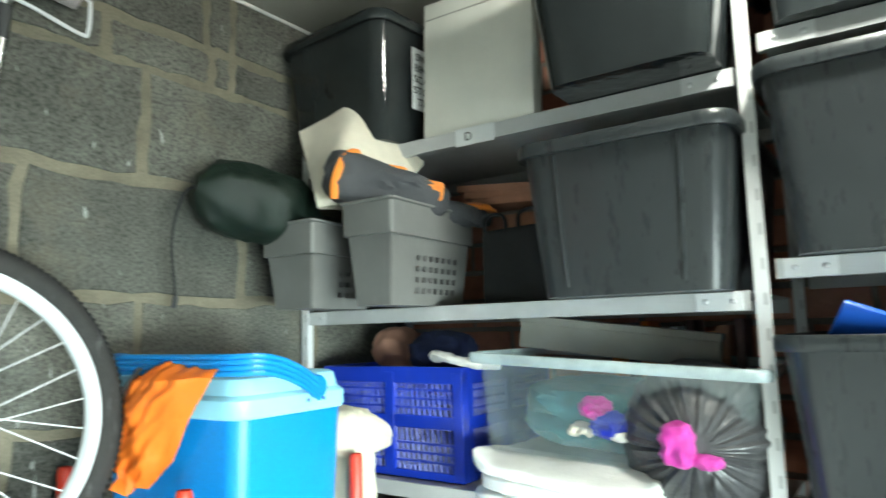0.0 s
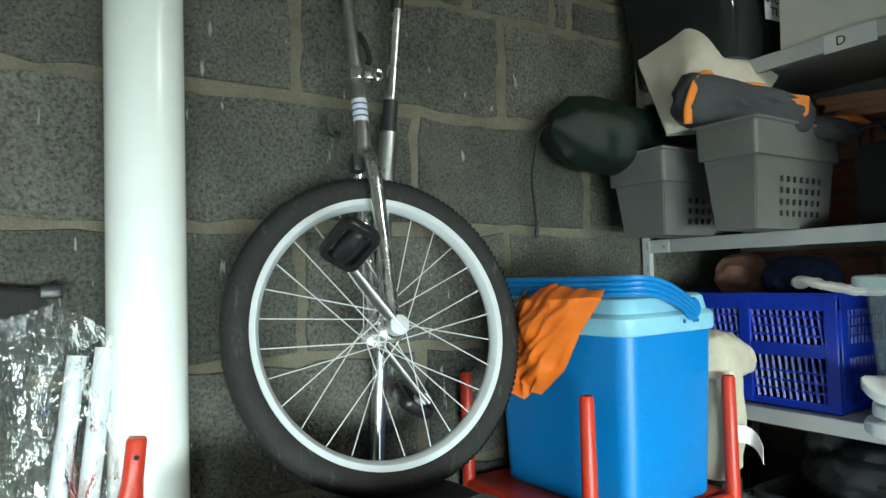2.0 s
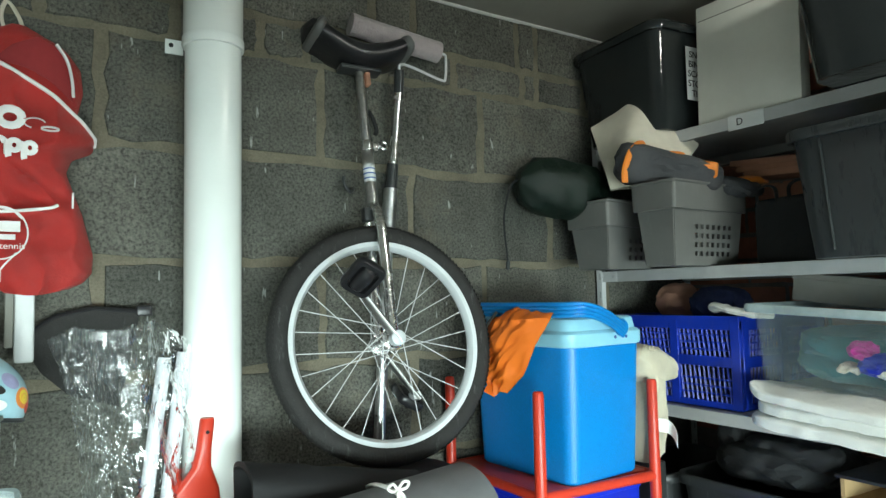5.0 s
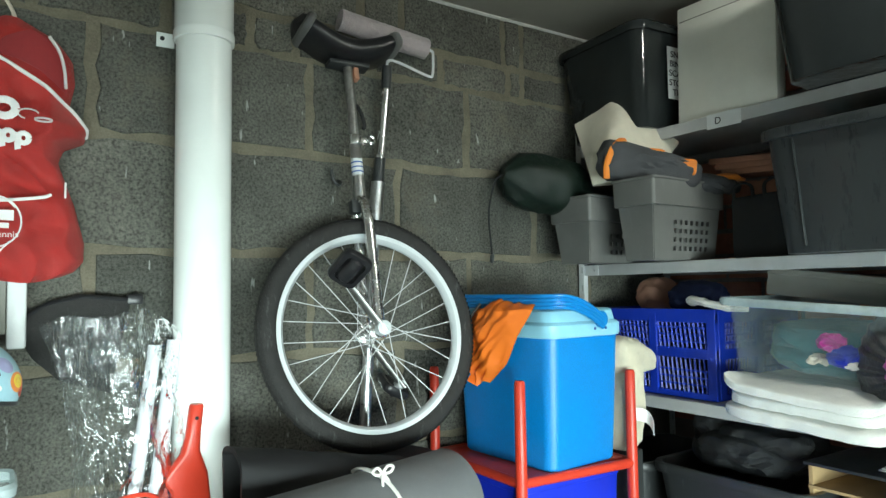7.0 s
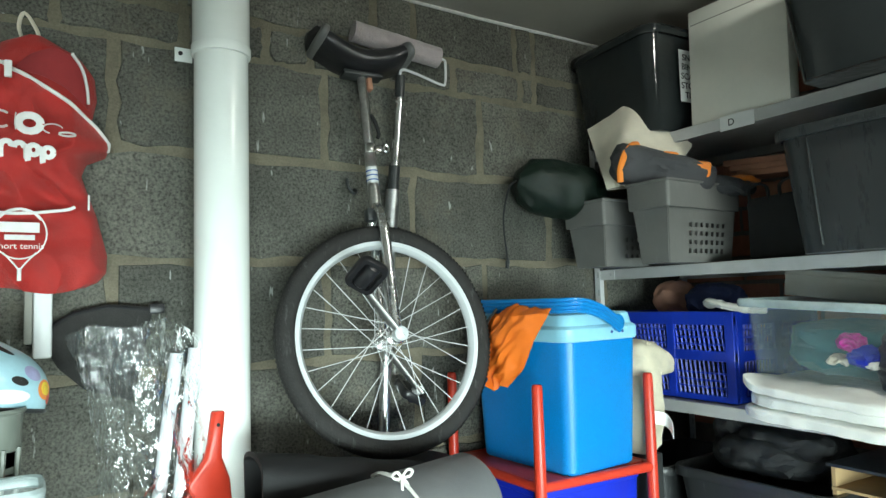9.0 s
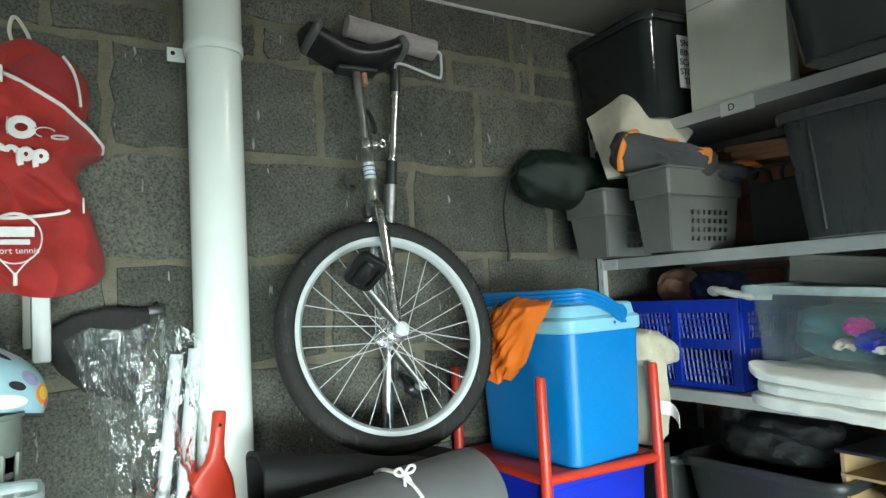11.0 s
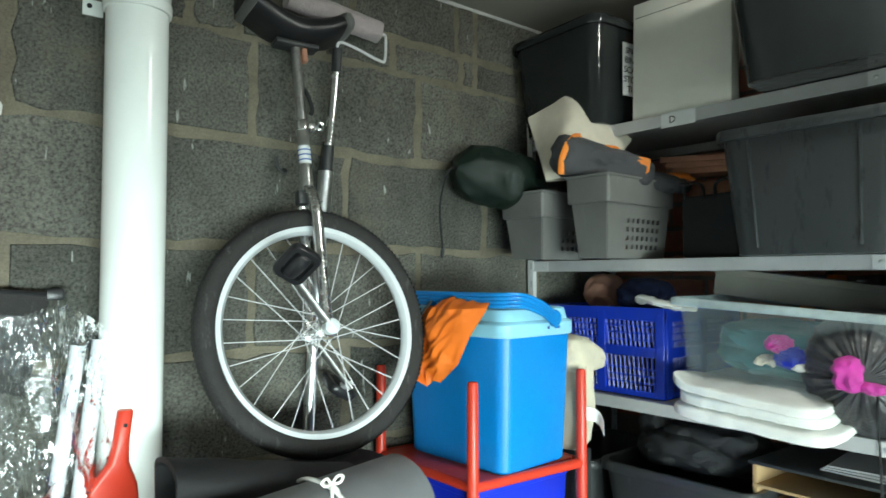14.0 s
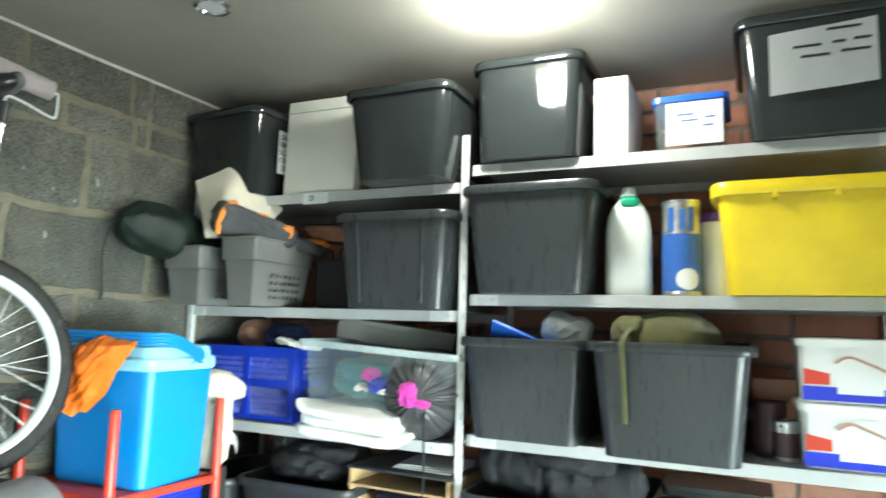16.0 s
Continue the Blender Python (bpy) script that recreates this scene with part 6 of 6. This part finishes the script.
for s in (-1, 1):
    pipe_along(bm, curve_pts([(-0.030 + s * 0.028, -0.087, 0.110), (-0.030 + s * 0.016, -0.087, 0.122), (-0.030, -0.087, 0.126)], 4), 0.0012, 5)
    pipe_along(bm, curve_pts([(-0.030 + s * 0.022, -0.086, 0.058), (-0.030 + s * 0.010, -0.085, 0.044), (-0.030, -0.083, 0.030)], 4), 0.0014, 5)
pipe_along(bm, [(-0.030, -0.083, 0.034), (-0.030, -0.080, 0.014)], 0.003, 6)
mark_ring = [(-0.030 + 0.036 * math.cos(a), -0.0872, 0.088 + 0.040 * math.sin(a)) for a in np.linspace(0, 2 * math.pi, 33)]
pipe_along(bm, mark_ring, 0.0013, 5)
part("emblem", bm, M["piping"], rb, "white printed racket emblem")
words("short tennis", 0.0135, M["piping"], rb, at(-0.030, -0.0868, 0.064, FACE_S), name="writing")
bm = bmesh.new()
pipe_along(bm, curve_pts([(-0.03, 0.02, 0.43), (-0.038, 0.045, 0.47), (-0.03, 0.058, 0.50), (-0.012, 0.05, 0.47), (-0.005, 0.02, 0.43)], 6), 0.0035, 6, True, 0.6)
part("hanging_loop", bm, M["canvas"], rb, "pale cord loop")
bm = bmesh.new()
box(bm, -0.010, 0.018, 0.0, 0.02, -0.115, 0.02, 0.005)
hnd = part("racket_grip", bm, M["paper"], rb, "white racket grip poking out below")
bm = bmesh.new()
box(bm, -0.023, -0.0105, 0.004, 0.018, -0.09, 0.02, 0.003)
part("racket_grip", bm, M["grey_card"], rb, "grey side of a racket grip")

# ---- dark fender, clear bag with poles, red paddle ----
fe = root("fender", at(0, 0, 0), "dark grey plastic fender panel hung on the wall", "fender")


def fender(u, v):
    # a fan: a long curved rim above, a rounded edge below
    top = Vector((pl(u, ((0, -0.512), (0.3, -0.462), (0.6, -0.405), (1, -0.328))), 1.212, pl(u, ((0, 1.530), (0.15, 1.552), (0.3, 1.568), (0.6, 1.580), (1, 1.572)))))
    low = Vector((pl(u, ((0, -0.508), (0.3, -0.482), (0.6, -0.44), (1, -0.36))), 1.228, pl(u, ((0, 1.522), (0.3, 1.470), (0.6, 1.428), (1, 1.40)))))
    p = top.lerp(low, v)
    p.y -= 0.012 * math.sin(math.pi * v)
    return p


part("panel", sheet(28, 10, fender, 0.004), M["tyre"], fe)
bm = bmesh.new()
pipe_along(bm, [fender(k / 30, 0) for k in range(31)], 0.0055, 8)
part("edge", bm, M["black_vinyl"], fe)
bm = bmesh.new()
e = fender(1.0, 0)
box(bm, e.x - 0.006, e.x + 0.022, e.y - 0.008, e.y + 0.008, e.z - 0.008, e.z + 0.012, 0.003)
part("end_stop", bm, M["black_vinyl"], fe)

for (x0, z0), (x1, z1), r in (((-0.292, 1.488), (-0.345, BENCH), 0.0122), ((-0.258, 1.496), (-0.306, BENCH), 0.0132)):
    bm = bmesh.new()
    pipe_along(bm, [(x1, 1.135, z1), ((x0 + x1) / 2, 1.148, (z0 + z1) / 2), (x0, 1.160, z0)], r, 16)
    t = solo("tent_pole", bm, M["tube"], at(0, 0, 0), "polished aluminium pole standing in a clear bag", "pole", "aluminium poles")
    bm = bmesh.new()
    pipe_along(bm, [(x1, 1.135, z1), (x1 + (x0 - x1) * 0.33, 1.1432, z1 + (z0 - z1) * 0.33)], r * 1.25, 16)
    part("ferrule", bm, M["dark"], t, "black plastic ferrule")
pd = root("red_paddle", at(-0.245, 1.125, BENCH), "red plastic paddle handle in front of the pipe", "paddle")
bm = bmesh.new()
loft(bm, [rrect(w, d, min(w, d) * 0.45, z, 5, cx) for w, d, z, cx in ((0.112, 0.012, 0.0, -0.006), (0.104, 0.014, 0.10, -0.004), (0.078, 0.020, 0.165, 0.002), (0.034, 0.024, 0.205, 0.010), (0.027, 0.024, 0.235, 0.014), (0.026, 0.023, 0.288, 0.020), (0.022, 0.018, 0.292, 0.020))])
part("blade", bm, M["red"], pd)
bm = bmesh.new()
turned(bm, [(0.0035, 0), (0.0035, 0.001), (0.0005, 0.0012)], 10)
d = part("rivet", bm, M["hole"], pd)
d.matrix_basis = at(0.018, -0.0122, 0.268, FACE_S)
bm = bmesh.new()
pipe_along(bm, curve_pts([(-0.40, 1.10, 1.20), (-0.36, 1.085, 1.235), (-0.31, 1.085, 1.235), (-0.285, 1.09, 1.20), (-0.30, 1.10, 1.15)], 6), 0.004, 8)
solo("rope", bm, M["red"], at(0, 0, 0), "loop of red cord in a clear bag", "cord")


def polythene(u, v):
    # a loose upright bag: flared crumpled mouth, straight sides
    z = BENCH + (pl(u, ((0, 1.530), (0.25, 1.548), (0.5, 1.540), (0.75, 1.560), (0.9, 1.535), (1, 1.500))) - BENCH) * v
    a = pl(z, ((1.085, -0.432), (1.30, -0.430), (1.42, -0.446), (1.50, -0.472), (1.545, -0.492)))
    b = pl(z, ((1.085, -0.236), (1.40, -0.234), (1.50, -0.240), (1.56, -0.27)))
    x = a + (b - a) * u
    y = 1.165 - (0.080 - 0.03 * v) * math.sin(math.pi * u)
    c = 0.011 * noise.noise(Vector((x * 9, z * 4, 1))) + 0.012 * (1 - 2 * abs(noise.noise(Vector((x * 17 + z * 4, z * 3, 8))))) + 0.007 * (1 - 2 * abs(noise.noise(Vector((x * 22 - z * 20, z * 14, 3)))))
    return Vector((x + 0.4 * c, y - c, z))


cbag = root("polythene_bag", at(0, 0, 0), "crinkled clear polythene bag round aluminium poles", "bag")
part("front", sheet(70, 80, polythene, 0.0), M["clear_bag"], cbag)
part("back", sheet(20, 20, lambda u, v: Vector((polythene(u, v).x, 1.19 + 0.01 * math.sin(u * 9), polythene(u, v).z)), 0.0), M["clear_bag"], cbag)

# ---- helmet on a pale basket ----
hb = root("basket", at(-0.655, 1.02, BENCH), "grey-green plastic lattice basket under a helmet", "basket")
BH = 0.352
bm = bmesh.new()
loft(bm, [rrect(0.226 + e, 0.196 + e, 0.03, z) for e, z in ((0.0, BH - 0.055), (0.004, BH - 0.050), (0.010, BH - 0.004), (0.018, BH), (0.016, BH + 0.004), (0.002, BH + 0.003), (-0.006, BH - 0.05))], False, False)
part("collar", bm, M["lattice"], hb)
bm = bmesh.new()
loft(bm, [rrect(0.20, 0.17, 0.03, 0.0), rrect(0.20, 0.17, 0.03, 0.035), rrect(0.196, 0.166, 0.03, 0.035), rrect(0.196, 0.166, 0.03, 0.004)])
part("base", bm, M["lattice"], hb)
for k in range(8):
    z = 0.05 + 0.036 * k
    g = 0.20 + 0.028 * z / BH
    bm = bmesh.new()
    loft(bm, [rrect(g + e, g - 0.03 + e, 0.03, zz) for e, zz in ((0.0, z), (0.0, z + 0.009), (-0.005, z + 0.009), (-0.005, z))])
    bmesh.ops.delete(bm, geom=[f for f in bm.faces if abs(f.normal.z) > 0.9 and len(f.verts) > 6], context="FACES")
    part("hoop", bm, M["lattice"], hb)
for k in range(7):
    f = (k - 3) / 3.0
    for q in (0, 1):
        bm = bmesh.new()
        if q:
            pts = [(0.099, 0.070 * f, 0.02), (0.113, 0.080 * f, BH - 0.05)]
        else:
            pts = [(0.085 * f, -0.084, 0.02), (0.095 * f, -0.097, BH - 0.05)]
        pipe_along(bm, pts, 0.0038, 6)
        part("slat", bm, M["lattice"], hb)
solo("clothes", lump(0.17, 0.14, 0.30, 97, 0.02, 16), M["terracotta"], at(-0.655, 1.02, BENCH + 0.155), "crumpled salmon cloth inside a lattice basket", "clothes")

hl = root("helmet", at(-0.652, 1.00, 1.466) @ pose(0, 0, 0, -6, 9, 0), "pale blue child's cycle helmet with dark vents and coloured print", "helmet")
HX, HY, HZ = 0.148, 0.088, 0.094


def on_shell(a, e, off=1.0):
    """Point of the shell at an angle round it and a height angle."""
    x, y, z = math.cos(e) * math.sin(a), -math.cos(e) * math.cos(a), math.sin(e)
    ridge = 1 + 0.030 * math.cos(6 * x) * max(0, z)
    return Vector((HX * x * ridge, HY * y * ridge, HZ * z * ridge)) * off


bm = bmesh.new()
rings = []
for j in range(25):
    e = radians(-12 + 101.5 * j / 24)
    rings.append([on_shell(2 * math.pi * k / 56, e) for k in range(56)])
loft(bm, rings)
part("shell", bm, M["helmet"], hl)
bm = bmesh.new()
pipe_along(bm, [on_shell(2 * math.pi * k / 48, radians(-11)) for k in range(49)], 0.0035, 8)
part("edge", bm, M["dark"], hl, "dark rubber edge")


def decal(name, a, e, w, h, tilt, mat, off):
    """A rounded patch lying on the shell."""
    bm = bmesh.new()
    rows = []
    for r in (0.02, 0.4, 0.75, 1.0):
        ring = []
        for k in range(24):
            t = 2 * math.pi * k / 24
            p, q = r * w * math.cos(t), r * h * math.sin(t)
            ring.append(on_shell(radians(a + p * math.cos(tilt) - q * math.sin(tilt)), radians(e + p * math.sin(tilt) + q * math.cos(tilt)), off))
        rows.append(ring)
    loft(bm, rows, False, False)
    part(name, bm, M[mat], hl)


for a, e, w, h, tilt in ((2, 52, 17, 5, -0.35), (45, 50, 15, 4.5, -0.8), (-28, 32, 14, 5, -0.2), (14, 22, 16, 4.5, -0.3), (48, 14, 6, 4, -0.2)):
    decal("vent_lip", a, e, w * 1.12, h * 1.35, tilt, "helmet", 1.004)
    decal("vent", a, e, w, h, tilt, "hole", 1.010)
for a, e, w, h, mat in ((-30, 2, 34, 9, "leaf_print"), (-10, -2, 14, 6, "leaf_print"), (74, 8, 11, 9, "orange_trim"), (74, 9, 7, 6, "yellow"), (84, 0, 8, 5, "red"), (62, 22, 8, 7, "puff_lilac"), (30, 64, 10, 6, "puff_lilac"), (40, 0, 16, 6, "towel")):
    decal("print", a, e, w, h, 0.1, mat, 1.003)

# clear tub on the worktop beside the lattice basket
ct = root("clear_box", at(-0.600, 0.862, BENCH), "small cloudy clear plastic tub on the worktop", "storage box")
bm = bmesh.new()
loft(bm, [rrect(0.150, 0.085, 0.02, 0.0), rrect(0.166, 0.098, 0.02, 0.262), rrect(0.162, 0.094, 0.02, 0.262), rrect(0.146, 0.081, 0.02, 0.004)])
part("body", bm, M["clear_box"], ct)
bm = bmesh.new()
loft(bm, [rrect(0.168 + e, 0.100 + e, 0.022, z) for e, z in ((0.0, 0.250), (0.008, 0.251), (0.010, 0.262), (0.004, 0.267), (-0.006, 0.265))], False, False)
part("rim", bm, M["clear_rim"], ct)

# ---- block and brick pieces ----


def stone_mesh(name, w, h, seed, mat, depth=0.004, jit=0.004, rnd=0.012):
    """Face of one block, pillowed and ragged at its edges; lies in the xz plane, proud towards -y."""
    rng = random.Random(seed)
    bm = bmesh.new()

    def outline(inset, y, j):
        pts = []
        nx, nz = 9, 5
        x0, x1, z0, z1 = inset, w - inset, inset, h - inset
        for k in range(nx):
            pts.append((x0 + (x1 - x0) * k / nx, z0))
        for k in range(nz):
            pts.append((x1, z0 + (z1 - z0) * k / nz))
        for k in range(nx):
            pts.append((x1 - (x1 - x0) * k / nx, z1))
        for k in range(nz):
            pts.append((x0, z1 - (z1 - z0) * k / nz))
        return [(x, z) for x, z in pts], y

    base, _ = outline(0.0, 0, 0)
    js = [(rng.uniform(-jit, jit), rng.uniform(-jit, jit)) for _ in base]
    rows = []
    for inset, y in ((0.0, 0.006), (0.003, -depth * 0.28), (0.011, -depth * 0.5)):
        o, yy = outline(inset, y, 0)
        rows.append([bm.verts.new((x + a, yy, z + b)) for (x, z), (a, b) in zip(o, js)])
    n = len(rows[0])
    for a, b in zip(rows, rows[1:]):
        for k in range(n):
            bm.faces.new((a[k], a[(k + 1) % n], b[(k + 1) % n], b[k]))
    bm.faces.new(rows[-1])
    return finish(name, bm, mat, True)


block_kinds = {}


def lay(parent, name, mat, x0, x1, z0, z1, joint, place, rng, jit):
    w, h = round(x1 - x0 - joint, 3), round(z1 - z0 - joint, 3)
    if w < 0.015 or h < 0.015:
        return
    kind = rng.randrange(5)
    key = (name, w, h, kind)
    if key not in block_kinds:
        block_kinds[key] = stone_mesh(name, w, h, hash((w, h, kind)) % 9973, mat, jit=jit)
    ob = new(name, block_kinds[key])
    ob.parent = parent
    ob.matrix_basis = place(x0 + joint / 2, z0 + joint / 2)


rng = random.Random(4)
north_place = lambda x, z: at(x, WALL_Y - 0.0005 + rng.uniform(-0.0015, 0.0015), z)
courses = [(1.670 + 0.2265 * k, 1.670 + 0.2265 * (k + 1)) for k in range(-7, 2)]
courses = [(0.005, courses[0][0])] + courses
for k, (z0, z1) in enumerate(courses):
    shift = 0.500 if (round((z0 - 1.670) / 0.2265)) % 2 else 0.286
    x = shift - 0.4475 * 8
    while x < WALL_X:
        a, b = max(x, WEST), min(x + 0.4475, WALL_X)
        if b - a > 0.03:
            lay(north, "block", M["block"], a, b, z0, z1, 0.018, north_place, rng, 0.0062)
        x += 0.4475
# thin row of cut bricks, then the top course under the ceiling
cuts = [-2.6, -2.35, -2.11, -1.86, -1.63, -1.4, -1.16, -0.93, -0.70, -0.497, -0.262, -0.16, -0.085, 0.02, 0.22, 0.42, 0.648, 0.70, 0.88, 1.10, 1.31]
for a, b in zip(cuts, cuts[1:]):
    lay(north, "brick", M["block"], a, b, 2.118, 2.208, 0.020, north_place, rng, 0.004)
x = 0.633 - 0.4475 * 8
tops = []
while x < WALL_X:
    tops.append(max(x, WEST))
    x += 0.4475
tops = sorted(set(tops + [0.70, 0.30 + 0.0])) + [WALL_X]
for a, b in zip(tops, tops[1:]):
    if b > a:
        lay(north, "block", M["block"], a, b, 2.208, CEIL + 0.006, 0.016, north_place, rng, 0.004)

east_place = lambda y, z: Matrix.Translation((WALL_X, 1.25 - y, z)) @ pose(0, 0, 0, 0, 0, -90)
zc = 1.15
row = 0
while zc < CEIL - 0.02:
    y = -0.1125 if row % 2 else 0.0
    while y < 2.10:
        a, b = max(0.0, y), y + 0.225
        lay(east, "brick", M["brick"], a, b, zc, min(zc + 0.075, CEIL), 0.010, east_place, rng, 0.0015)
        y += 0.225
    zc += 0.075
    row += 1
